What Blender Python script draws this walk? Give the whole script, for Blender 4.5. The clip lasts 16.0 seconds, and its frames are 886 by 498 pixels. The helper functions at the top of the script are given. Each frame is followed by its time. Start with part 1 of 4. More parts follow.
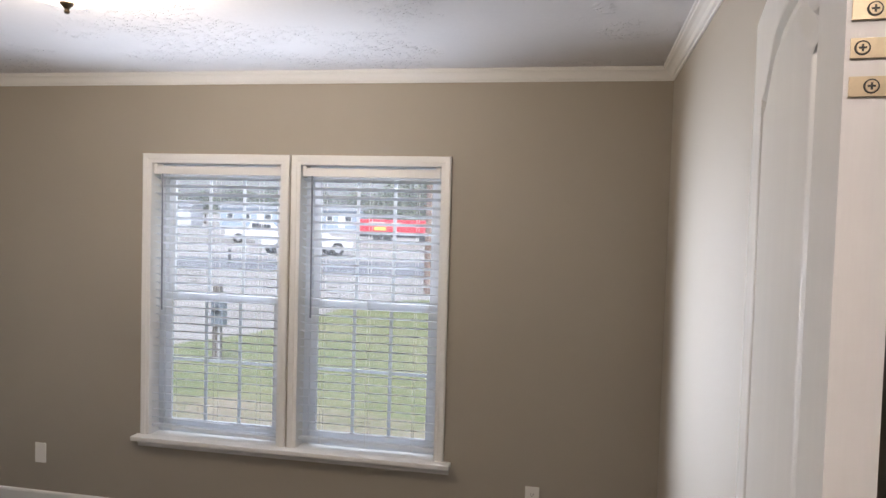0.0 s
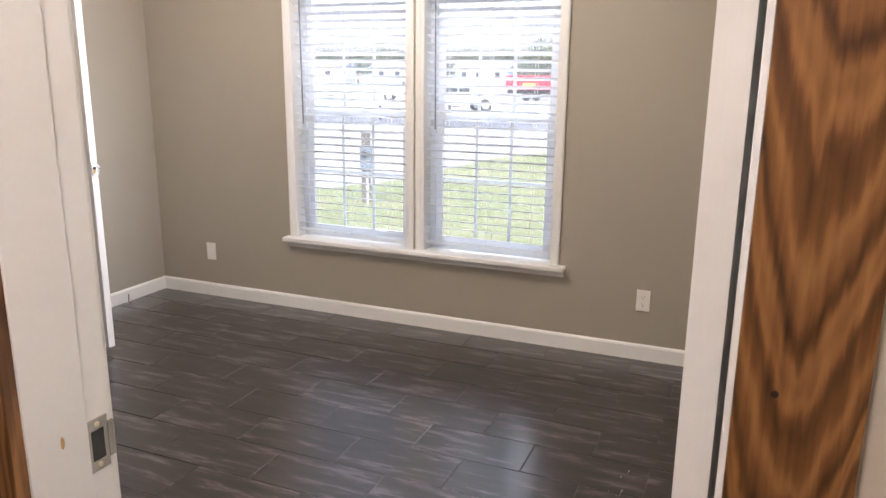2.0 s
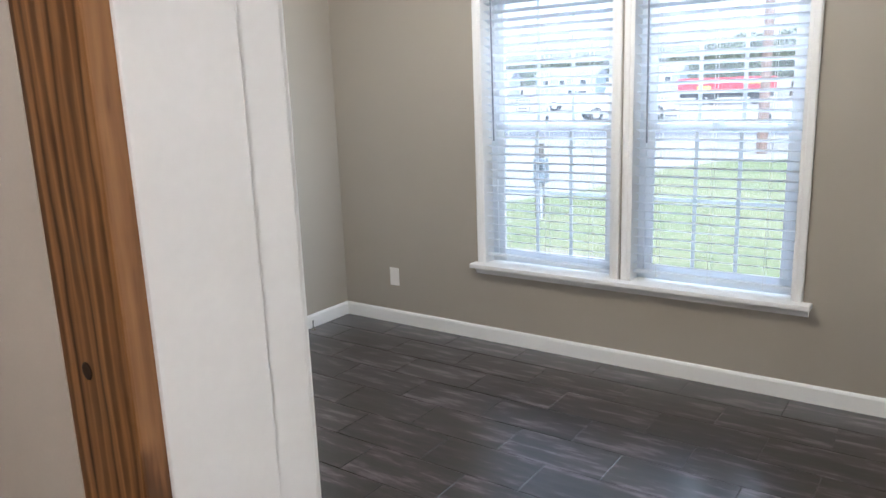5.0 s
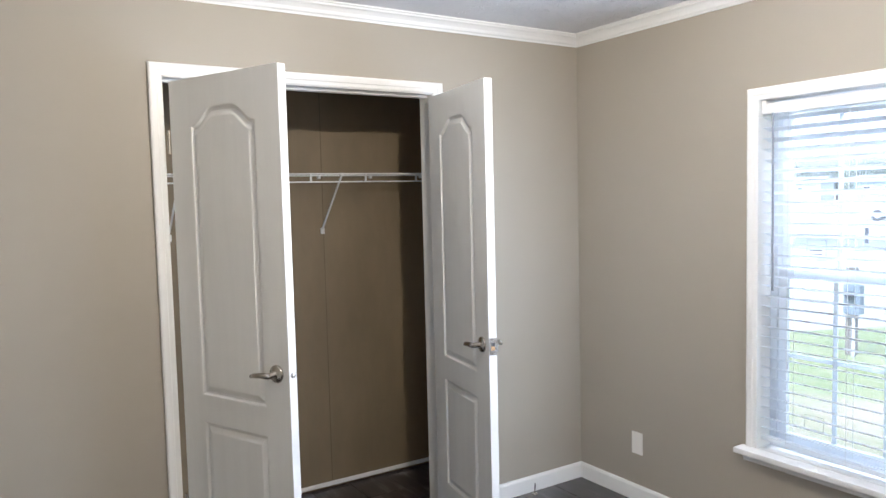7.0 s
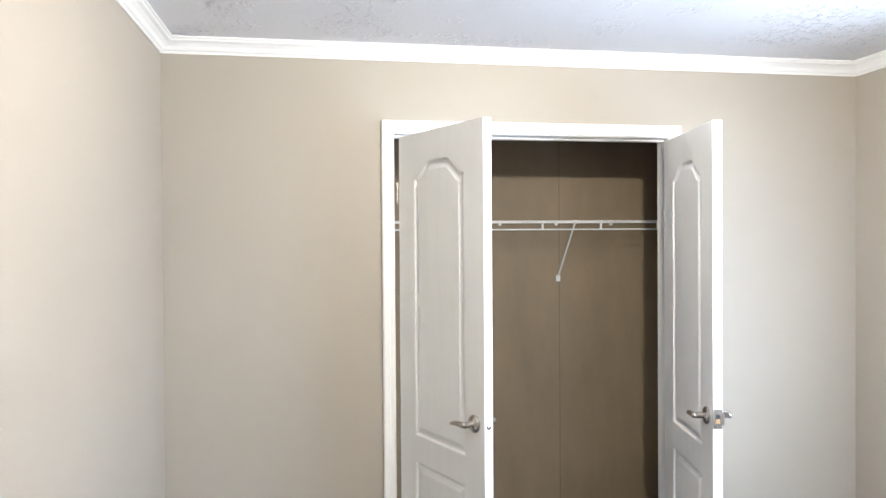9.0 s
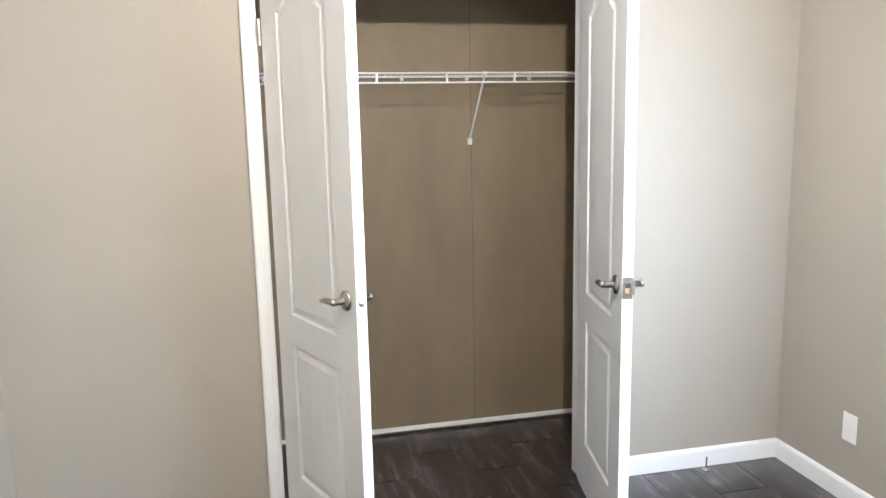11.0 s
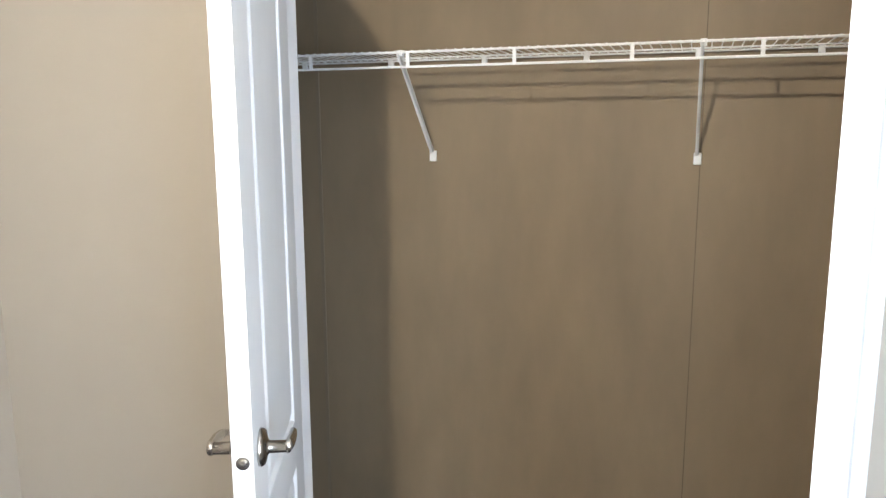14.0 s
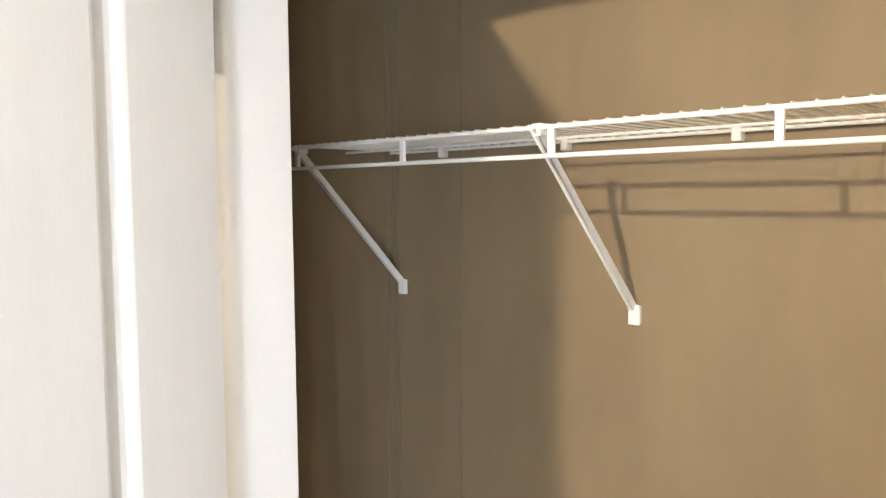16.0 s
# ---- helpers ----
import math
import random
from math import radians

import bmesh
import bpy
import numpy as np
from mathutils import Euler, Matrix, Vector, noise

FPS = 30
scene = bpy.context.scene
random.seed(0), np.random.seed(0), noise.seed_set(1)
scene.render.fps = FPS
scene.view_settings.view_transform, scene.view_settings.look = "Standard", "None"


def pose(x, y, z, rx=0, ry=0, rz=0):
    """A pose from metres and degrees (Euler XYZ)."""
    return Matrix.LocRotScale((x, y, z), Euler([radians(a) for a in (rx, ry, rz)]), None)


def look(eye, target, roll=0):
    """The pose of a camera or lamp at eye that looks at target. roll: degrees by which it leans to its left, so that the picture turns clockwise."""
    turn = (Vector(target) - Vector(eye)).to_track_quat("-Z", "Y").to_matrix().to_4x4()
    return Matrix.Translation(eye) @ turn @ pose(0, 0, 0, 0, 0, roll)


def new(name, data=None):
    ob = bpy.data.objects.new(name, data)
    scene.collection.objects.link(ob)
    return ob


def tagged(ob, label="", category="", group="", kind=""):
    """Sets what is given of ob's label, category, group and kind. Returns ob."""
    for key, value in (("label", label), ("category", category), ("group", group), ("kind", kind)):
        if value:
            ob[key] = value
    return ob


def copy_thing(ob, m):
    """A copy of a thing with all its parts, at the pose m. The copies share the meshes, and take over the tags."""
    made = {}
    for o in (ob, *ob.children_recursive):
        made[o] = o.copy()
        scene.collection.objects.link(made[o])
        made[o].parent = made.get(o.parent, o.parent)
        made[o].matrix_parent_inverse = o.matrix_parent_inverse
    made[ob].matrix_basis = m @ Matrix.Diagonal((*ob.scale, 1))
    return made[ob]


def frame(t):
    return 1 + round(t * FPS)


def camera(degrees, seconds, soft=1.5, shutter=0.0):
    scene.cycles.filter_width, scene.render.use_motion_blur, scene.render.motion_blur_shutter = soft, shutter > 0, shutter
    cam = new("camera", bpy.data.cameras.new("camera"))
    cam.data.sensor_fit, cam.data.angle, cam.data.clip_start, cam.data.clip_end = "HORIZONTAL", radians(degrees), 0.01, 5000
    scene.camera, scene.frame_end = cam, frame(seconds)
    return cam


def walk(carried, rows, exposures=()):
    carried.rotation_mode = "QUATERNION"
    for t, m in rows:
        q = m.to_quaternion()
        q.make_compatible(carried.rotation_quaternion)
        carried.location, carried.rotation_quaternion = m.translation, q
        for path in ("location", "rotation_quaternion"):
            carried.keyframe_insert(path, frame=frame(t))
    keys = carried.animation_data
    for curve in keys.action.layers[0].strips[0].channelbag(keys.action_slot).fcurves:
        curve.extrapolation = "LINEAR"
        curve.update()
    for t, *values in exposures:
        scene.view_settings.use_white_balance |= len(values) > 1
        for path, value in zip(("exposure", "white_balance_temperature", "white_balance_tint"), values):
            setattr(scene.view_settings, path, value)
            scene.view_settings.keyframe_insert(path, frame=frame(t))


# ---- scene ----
cam = camera(62.3, 16.0)
PATH = [
    (0, (3.457, -3.643, 1.717), (3.073, -1.683, 1.632), 1.6),
    (0.5, (3.445, -3.688, 1.681), (3.091, -1.724, 1.558), 1.3),
    (1, (3.469, -3.691, 1.622), (3.054, -1.75, 1.398), 1.1),
    (1.5, (3.571, -3.750, 1.557), (2.9965, -1.870, 1.201), 0.9),
    (2, (3.673, -3.796, 1.472), (2.926, -2.0, 1.007), 0.6),
    (2.5, (3.727, -3.831, 1.42), (2.874, -2.114, 0.85), -0.2),
    (3, (3.727, -3.843, 1.39), (2.823, -2.173, 0.764), -0.5),
    (3.2, (3.719, -3.839, 1.396), (2.798, -2.183, 0.758), -0.6),
    (5.3, (3.278, -3.355, 1.51), (2.04, -1.829, 1.142), -2.9),
    (5.5, (3.281, -3.259, 1.542), (1.94, -1.815, 1.202), -2.6),
    (6, (3.211, -3.15, 1.57), (1.723, -1.841, 1.301), -2.3),
    (6.5, (3.094, -2.99, 1.572), (1.522, -1.77, 1.372), -1.7),
    (7, (3.02, -2.828, 1.595), (1.339, -1.753, 1.456), -1.4),
    (7.5, (3.037, -2.672, 1.625), (1.188, -1.913, 1.545), -1.6),
    (8, (3.074, -2.553, 1.656), (1.123, -2.112, 1.644), -1.0),
    (8.2, (3.087, -2.527, 1.657), (1.122, -2.156, 1.678), -0.8),
    (10.3, (3.028, -2.358, 1.545), (1.06, -2.032, 1.399), -1.3),
    (10.5, (2.94, -2.301, 1.523), (0.987, -1.93, 1.305), -1.2),
    (11, (2.724, -2.132, 1.502), (0.798, -1.703, 1.173), -1.2),
    (11.5, (2.588, -1.984, 1.487), (0.672, -1.587, 1.076), -0.7),
    (12, (2.425, -1.75, 1.473), (0.508, -1.483, 0.969), 0.5),
    (12.5, (2.269, -1.59, 1.458), (0.348, -1.45, 0.921), 0.7),
    (13, (2.003, -1.448, 1.499), (0.059, -1.413, 1.028), 0.8),
    (13.5, (1.8, -1.345, 1.531), (-0.153, -1.562, 1.16), 0.2),
    (14, (1.534, -1.23, 1.53), (-0.33, -1.872, 1.196), -0.2),
    (14.5, (1.255, -1.24, 1.53), (-0.464, -2.21, 1.204), -0.6),
    (15, (0.978, -1.357, 1.561), (-0.705, -2.393, 1.259), -0.2),
    (15.5, (0.715, -1.386, 1.575), (-0.864, -2.584, 1.309), 0.2),
    (16, (0.408, -1.399, 1.638), (-1.013, -2.798, 1.489), -0.4),
]
EXPOSURES = [(0.0, 1.89, 5900, 16), (0.5, 1.93, 6050, 16), (1.0, 2.11, 6000, 15), (1.5, 2.25, 6200, 19), (2.0, 2.7, 6000, 18), (2.5, 3.13, 5850, 18), (3.0, 3.42, 5300, 12), (3.2, 3.42, 5300, 12),
             (5.3, 2.60, 5250, 10), (5.5, 2.60, 5250, 10), (6.0, 2.68, 5600, 12), (6.5, 2.72, 5650, 12), (7.0, 2.84, 5250, 11), (8.0, 3.32, 5150, 10), (10.5, 3.53, 5200, 10), (12.5, 3.78, 5300, 10),
             (13.5, 3.58, 5350, 10), (14.0, 3.52, 5450, 10), (14.5, 3.66, 5950, 10), (15.5, 3.78, 6050, 11), (16.0, 4.08, 6250, 12)]
walk(cam, [(t, look(eye, target, roll)) for t, eye, target, roll in PATH], EXPOSURES)

# ---- daylight ----
world = bpy.data.worlds.new("overcast_sky")
scene.world = world
world.use_nodes = True
wn, wl = world.node_tree.nodes, world.node_tree.links
sky = wn.new("ShaderNodeTexSky")
sky.sky_type, sky.sun_disc = "NISHITA", False
sky.sun_elevation, sky.sun_rotation = radians(48), radians(150)
sky.dust_density, sky.air_density = 4.0, 1.0
cloud = wn.new("ShaderNodeHueSaturation")
cloud.inputs["Saturation"].default_value = 0.40
wl.new(sky.outputs[0], cloud.inputs["Color"])
wl.new(cloud.outputs[0], wn["Background"].inputs[0])
wn["Background"].inputs[1].default_value = 0.098
sun_data = bpy.data.lights.new("sun", "SUN")
sun_data.energy, sun_data.angle, sun_data.color = 0.8, radians(12), (1.0, 0.95, 0.88)
sun = new("sun", sun_data)
sun.matrix_world = look((3, -9, 12), (2, 0, 0))

ROOM_X, ROOM_Y, CEIL = 3.835, -3.11, 2.455
HALL_Y = -3.237
LAMP_X, LAMP_Y = 1.84, -1.60


def lamp_light(name, place, watts, colour, radius):
    data = bpy.data.lights.new(name, "POINT")
    data.energy, data.color, data.shadow_soft_size = watts, colour, radius
    ob = new(name, data)
    ob.location = place
    return ob


lamp_light("ceiling_bulb", (LAMP_X, LAMP_Y, 2.385), 14.8, (1.0, 0.81, 0.57), 0.03)
lamp_light("hall_bulb", (3.45, -4.00, 2.40), 7.6, (1.0, 0.84, 0.69), 0.10)


# added area lamps in place of sky light, aimed aside and up, unseen
def window_daylight(place, target, wide, tall, watts, spread):
    data = bpy.data.lights.new("window_daylight", "AREA")
    data.shape, data.size, data.size_y = "RECTANGLE", wide, tall
    data.energy, data.color, data.spread = watts, (0.93, 0.97, 1.0), radians(spread)
    new("window_daylight", data).matrix_world = look(place, target)


for wx, watts in ((1.20, 0.22), (1.47, 0.32), (1.74, 0.44), (2.07, 0.54), (2.34, 0.60), (2.61, 0.62)):
    window_daylight((wx, -0.085, 1.22), (wx - 1.0, -1.335, 1.11), 0.09, 1.36, watts, 122)
for wx in (1.28, 1.78, 2.50):
    window_daylight((wx, -0.030, 1.22), (wx + 1.0, -0.70, 1.30), 0.08, 1.40, 0.95, 54)
for wx in (1.48, 2.35):
    window_daylight((wx, -0.040, 1.22), (wx, -0.54, 2.09), 0.66, 0.05, 0.8, 84)
    # extra unseen lamp outside above each window, to brighten slats and sill
    window_daylight((wx, 0.55, 2.75), (wx, -0.05, 1.1), 0.80, 0.45, 4.0, 110)

# ---- materials ----
def mat(name, colour, rough=0.5, metal=0.0, var=0.08, scale=6.0, fine=90.0, bump=0.1, dist=0.002, stretch=(1, 1, 1), random_by=0.0, spec=0.5):
    """Paint-like surface: colour varied at two scales, fine relief, optional change from piece to piece."""
    m = bpy.data.materials.new(name)
    m.use_nodes = True
    n, l = m.node_tree.nodes, m.node_tree.links
    b = n["Principled BSDF"]
    tc, mp = n.new("ShaderNodeTexCoord"), n.new("ShaderNodeMapping")
    mp.inputs["Scale"].default_value = stretch
    l.new(tc.outputs["Object"], mp.inputs[0])
    big, small = n.new("ShaderNodeTexNoise"), n.new("ShaderNodeTexNoise")
    big.inputs["Scale"].default_value, big.inputs["Detail"].default_value = scale, 4
    small.inputs["Scale"].default_value, small.inputs["Detail"].default_value = fine, 3
    l.new(mp.outputs[0], big.inputs[0])
    l.new(mp.outputs[0], small.inputs[0])
    mix = n.new("ShaderNodeMix")
    mix.data_type = "FLOAT"
    mix.inputs[0].default_value = 0.35
    l.new(big.outputs[0], mix.inputs[2])
    l.new(small.outputs[0], mix.inputs[3])
    val = mix.outputs[0]
    if random_by:
        oi, ad = n.new("ShaderNodeObjectInfo"), n.new("ShaderNodeMath")
        ad.operation = "MULTIPLY_ADD"
        ad.inputs[1].default_value = random_by
        l.new(oi.outputs["Random"], ad.inputs[0])
        l.new(val, ad.inputs[2])
        val = ad.outputs[0]
    ramp = n.new("ShaderNodeMapRange")
    ramp.inputs[1].default_value, ramp.inputs[2].default_value = 0.3, 0.7
    ramp.inputs[3].default_value, ramp.inputs[4].default_value = 1 - var, 1 + var
    l.new(val, ramp.inputs[0])
    vm = n.new("ShaderNodeVectorMath")
    vm.operation = "SCALE"
    vm.inputs[0].default_value = colour
    l.new(ramp.outputs[0], vm.inputs["Scale"])
    l.new(vm.outputs[0], b.inputs["Base Color"])
    b.inputs["Roughness"].default_value, b.inputs["Metallic"].default_value = rough, metal
    b.inputs["Specular IOR Level"].default_value = spec
    if bump:
        bp = n.new("ShaderNodeBump")
        bp.inputs["Strength"].default_value, bp.inputs["Distance"].default_value = bump, dist
        l.new(small.outputs[0], bp.inputs["Height"])
        l.new(bp.outputs[0], b.inputs["Normal"])
    return m


WALL = mat("beige_wall_paint", (0.37, 0.333, 0.273), 0.55, var=0.03, scale=1.6, fine=260, bump=0.12, dist=0.001)
CLOSET = mat("mottled_closet_panel", (0.22, 0.167, 0.099), 0.6, var=0.13, scale=4.5, fine=15, bump=0.08, dist=0.001, stretch=(1, 1, 0.36))
HALLWALL = mat("beige_hall_paint", (0.56, 0.50, 0.42), 0.5, var=0.03, scale=1.5, fine=250, bump=0.1, dist=0.001)
TRIM = mat("white_trim_paint", (0.80, 0.79, 0.765), 0.35, var=0.03, scale=3, fine=120, bump=0.06, dist=0.001)
DOOR = mat("white_door_paint", (0.78, 0.775, 0.75), 0.38, var=0.03, scale=4, fine=60, bump=0.12, dist=0.0015, stretch=(6, 6, 0.5))
VINYL = mat("white_vinyl", (0.82, 0.83, 0.84), 0.35, var=0.02, scale=5, fine=200, bump=0.03)
SLAT = mat("white_slat_paint", (0.82, 0.82, 0.81), 0.4, var=0.02, scale=9, fine=150, bump=0.04)


def translucent(m, share):
    """Lets some of the daylight through a thin white plastic."""
    n, l = m.node_tree.nodes, m.node_tree.links
    b, out = n["Principled BSDF"], n["Material Output"]
    tr, mx = n.new("ShaderNodeBsdfTranslucent"), n.new("ShaderNodeMixShader")
    tr.inputs[0].default_value = (0.88, 0.91, 0.95, 1)
    mx.inputs[0].default_value = share
    l.new(b.outputs[0], mx.inputs[1])
    l.new(tr.outputs[0], mx.inputs[2])
    l.new(mx.outputs[0], out.inputs[0])
    return m


translucent(SLAT, 0.55)
translucent(VINYL, 0.45)
GRID = translucent(mat("thin_white_grid_vinyl", (0.82, 0.83, 0.84), 0.4, var=0.02, bump=0.02), 0.45)
CORD = mat("white_cord", (0.75, 0.75, 0.72), 0.8, var=0.05, scale=60, fine=400)
WAND = mat("grey_clear_wand", (0.28, 0.30, 0.33), 0.25, var=0.05)
PLATE = mat("ivory_plate_plastic", (0.82, 0.80, 0.76), 0.3, var=0.01, bump=0.02)
SLOT = mat("dark_slot", (0.03, 0.03, 0.03), 0.6, var=0.05)
NICKEL = mat("satin_nickel", (0.47, 0.44, 0.395), 0.26, 1.0, var=0.08, scale=30, fine=300, bump=0.05, dist=0.0005)
BRASS = mat("pale_brass_hinge", (0.66, 0.56, 0.38), 0.35, 1.0, var=0.1, scale=25, fine=250, bump=0.05, dist=0.0005)
WIRE = mat("white_wire_coating", (0.80, 0.80, 0.78), 0.35, var=0.04, scale=30, fine=200, bump=0.05)
GROUT = mat("dark_floor_joint", (0.035, 0.03, 0.03), 0.8, var=0.2, scale=20)
RAWWOOD = mat("raw_split_wood", (0.52, 0.33, 0.15), 0.8, var=0.3, scale=60, fine=300)
BATTEN = mat("beige_seam_batten", (0.21, 0.165, 0.105), 0.55, var=0.06, scale=8)


def ceiling_mat():
    m = mat("white_stippled_ceiling", (0.80, 0.79, 0.80), 0.85, var=0.03, scale=2.0, fine=60, bump=0.25, dist=0.004)
    n, l = m.node_tree.nodes, m.node_tree.links
    tc = n.new("ShaderNodeTexCoord")
    vor, msk = n.new("ShaderNodeTexNoise"), n.new("ShaderNodeTexNoise")
    vor.inputs["Scale"].default_value, vor.inputs["Detail"].default_value = 38, 2
    msk.inputs["Scale"].default_value, msk.inputs["Detail"].default_value = 2.2, 2
    l.new(tc.outputs["Object"], vor.inputs[0])
    l.new(tc.outputs["Object"], msk.inputs[0])
    a, c, mul = n.new("ShaderNodeMapRange"), n.new("ShaderNodeMapRange"), n.new("ShaderNodeMath")
    a.inputs[1].default_value, a.inputs[2].default_value = 0.55, 0.61
    c.inputs[1].default_value, c.inputs[2].default_value = 0.50, 0.64
    mul.operation = "MULTIPLY"
    l.new(vor.outputs[0], a.inputs[0])
    l.new(msk.outputs[0], c.inputs[0])
    l.new(a.outputs[0], mul.inputs[0])
    l.new(c.outputs[0], mul.inputs[1])
    bump = [x for x in n if x.type == "BUMP"][0]
    b2 = n.new("ShaderNodeBump")
    b2.inputs["Strength"].default_value, b2.inputs["Distance"].default_value = 1.0, 0.014
    l.new(mul.outputs[0], b2.inputs["Height"])
    l.new(bump.outputs[0], b2.inputs["Normal"])
    l.new(b2.outputs[0], n["Principled BSDF"].inputs["Normal"])
    return m


CEILING = ceiling_mat()


def floor_mat():
    """Grey-brown vinyl tile with wood streaks along x, each tile with its own run of grain."""
    m = bpy.data.materials.new("dark_wood_look_vinyl")
    m.use_nodes = True
    n, l = m.node_tree.nodes, m.node_tree.links
    b = n["Principled BSDF"]
    tc, oi, mp, add = n.new("ShaderNodeTexCoord"), n.new("ShaderNodeObjectInfo"), n.new("ShaderNodeMapping"), n.new("ShaderNodeVectorMath")
    sc = n.new("ShaderNodeVectorMath")
    sc.operation, sc.inputs[0].default_value = "SCALE", (17.0, 9.0, 5.0)
    l.new(oi.outputs["Random"], sc.inputs["Scale"])
    l.new(tc.outputs["Object"], add.inputs[0])
    l.new(sc.outputs[0], add.inputs[1])
    mp.inputs["Scale"].default_value = (0.75, 4.4, 1.0)
    l.new(add.outputs[0], mp.inputs[0])
    grain, blot = n.new("ShaderNodeTexNoise"), n.new("ShaderNodeTexNoise")
    grain.inputs["Scale"].default_value, grain.inputs["Detail"].default_value, grain.inputs["Roughness"].default_value = 8, 9, 0.72
    blot.inputs["Scale"].default_value, blot.inputs["Detail"].default_value = 4.2, 4
    l.new(mp.outputs[0], grain.inputs[0])
    l.new(mp.outputs[0], blot.inputs[0])
    mix = n.new("ShaderNodeMix")
    mix.data_type = "FLOAT"
    mix.inputs[0].default_value = 0.5
    l.new(grain.outputs[0], mix.inputs[2])
    l.new(blot.outputs[0], mix.inputs[3])
    tone = n.new("ShaderNodeMath")
    tone.operation, tone.inputs[1].default_value = "MULTIPLY_ADD", 0.035
    l.new(oi.outputs["Random"], tone.inputs[0])
    l.new(mix.outputs[0], tone.inputs[2])
    ramp = n.new("ShaderNodeValToRGB")
    e = ramp.color_ramp.elements
    e[0].position, e[0].color = 0.44, (0.0045, 0.003, 0.003, 1)
    e[1].position, e[1].color = 0.645, (0.120, 0.100, 0.107, 1)
    mid = e.new(0.54)
    mid.color = (0.0205, 0.0138, 0.0152, 1)
    l.new(tone.outputs[0], ramp.inputs[0])
    l.new(ramp.outputs[0], b.inputs["Base Color"])
    rr = n.new("ShaderNodeMapRange")
    rr.inputs[3].default_value, rr.inputs[4].default_value = 0.22, 0.46
    b.inputs["Specular IOR Level"].default_value = 0.4
    b.inputs["Coat Weight"].default_value, b.inputs["Coat Roughness"].default_value, b.inputs["Coat IOR"].default_value = 1.0, 0.25, 1.64
    l.new(grain.outputs[0], rr.inputs[0])
    l.new(rr.outputs[0], b.inputs["Roughness"])
    bp = n.new("ShaderNodeBump")
    bp.inputs["Strength"].default_value, bp.inputs["Distance"].default_value = 0.25, 0.0012
    l.new(grain.outputs[0], bp.inputs["Height"])
    l.new(bp.outputs[0], b.inputs["Normal"])
    return m


FLOOR = floor_mat()


def pine_mat(name, shift, slant):
    """Stained pine board cut from a leaning cone of growth rings; shift is how far from the heart it was cut."""
    m = bpy.data.materials.new(name)
    m.use_nodes = True
    n, l = m.node_tree.nodes, m.node_tree.links
    b = n["Principled BSDF"]
    tc, sep, cmb = n.new("ShaderNodeTexCoord"), n.new("ShaderNodeSeparateXYZ"), n.new("ShaderNodeCombineXYZ")
    l.new(tc.outputs["Object"], sep.inputs[0])
    warp = n.new("ShaderNodeTexNoise")
    wm = n.new("ShaderNodeMapping")
    wm.inputs["Scale"].default_value = (6, 6, 1.2)
    warp.inputs["Scale"].default_value, warp.inputs["Detail"].default_value = 1.0, 3
    l.new(tc.outputs["Object"], wm.inputs[0])
    l.new(wm.outputs[0], warp.inputs[0])

    def op(kind, a, c):
        q = n.new("ShaderNodeMath")
        q.operation = kind
        for k, v in enumerate((a, c)):
            if v is None:
                continue
            if isinstance(v, (int, float)):
                q.inputs[k].default_value = v
            else:
                l.new(v, q.inputs[k])
        return q.outputs[0]

    rag = n.new("ShaderNodeTexNoise")
    rm = n.new("ShaderNodeMapping")
    rm.inputs["Scale"].default_value = (70, 70, 9)
    rag.inputs["Scale"].default_value, rag.inputs["Detail"].default_value = 1.0, 4
    l.new(tc.outputs["Object"], rm.inputs[0])
    l.new(rm.outputs[0], rag.inputs[0])
    x2 = op("POWER", op("ABSOLUTE", op("ADD", sep.outputs[0], shift), None), 2.0)
    radius = op("SQRT", op("ADD", x2, 0.0019), None)
    lean = op("MULTIPLY", sep.outputs[2], slant)
    ring = op("ADD", op("SUBTRACT", radius, lean), op("ADD", op("MULTIPLY", warp.outputs[0], 0.06), op("MULTIPLY", rag.outputs[0], 0.013)))
    fibre = n.new("ShaderNodeTexNoise")
    fm = n.new("ShaderNodeMapping")
    fm.inputs["Scale"].default_value = (160, 160, 5)
    fibre.inputs["Scale"].default_value, fibre.inputs["Detail"].default_value = 1.0, 4
    l.new(tc.outputs["Object"], fm.inputs[0])
    l.new(fm.outputs[0], fibre.inputs[0])
    tooth = op("POWER", op("ADD", op("MULTIPLY", op("SINE", op("MULTIPLY", ring, 500.0), None), 0.5), 0.5), 1.6)
    fine = op("ADD", op("MULTIPLY", op("SINE", op("MULTIPLY", ring, 1230.0), None), 0.5), 0.5)
    val = op("ADD", op("ADD", op("MULTIPLY", tooth, -0.34), op("MULTIPLY", fine, -0.11)), op("ADD", op("MULTIPLY", fibre.outputs[0], 0.50), 0.50))
    ramp = n.new("ShaderNodeValToRGB")
    e = ramp.color_ramp.elements
    e[0].position, e[0].color = 0.2, (0.036, 0.013, 0.003, 1)
    e[1].position, e[1].color = 0.8, (0.31, 0.150, 0.048, 1)
    mid = e.new(0.5)
    mid.color = (0.150, 0.064, 0.018, 1)
    l.new(val, ramp.inputs[0])
    l.new(ramp.outputs[0], b.inputs["Base Color"])
    b.inputs["Roughness"].default_value = 0.42
    bp = n.new("ShaderNodeBump")
    bp.inputs["Strength"].default_value, bp.inputs["Distance"].default_value = 0.2, 0.001
    l.new(fibre.outputs[0], bp.inputs["Height"])
    l.new(bp.outputs[0], b.inputs["Normal"])
    return m


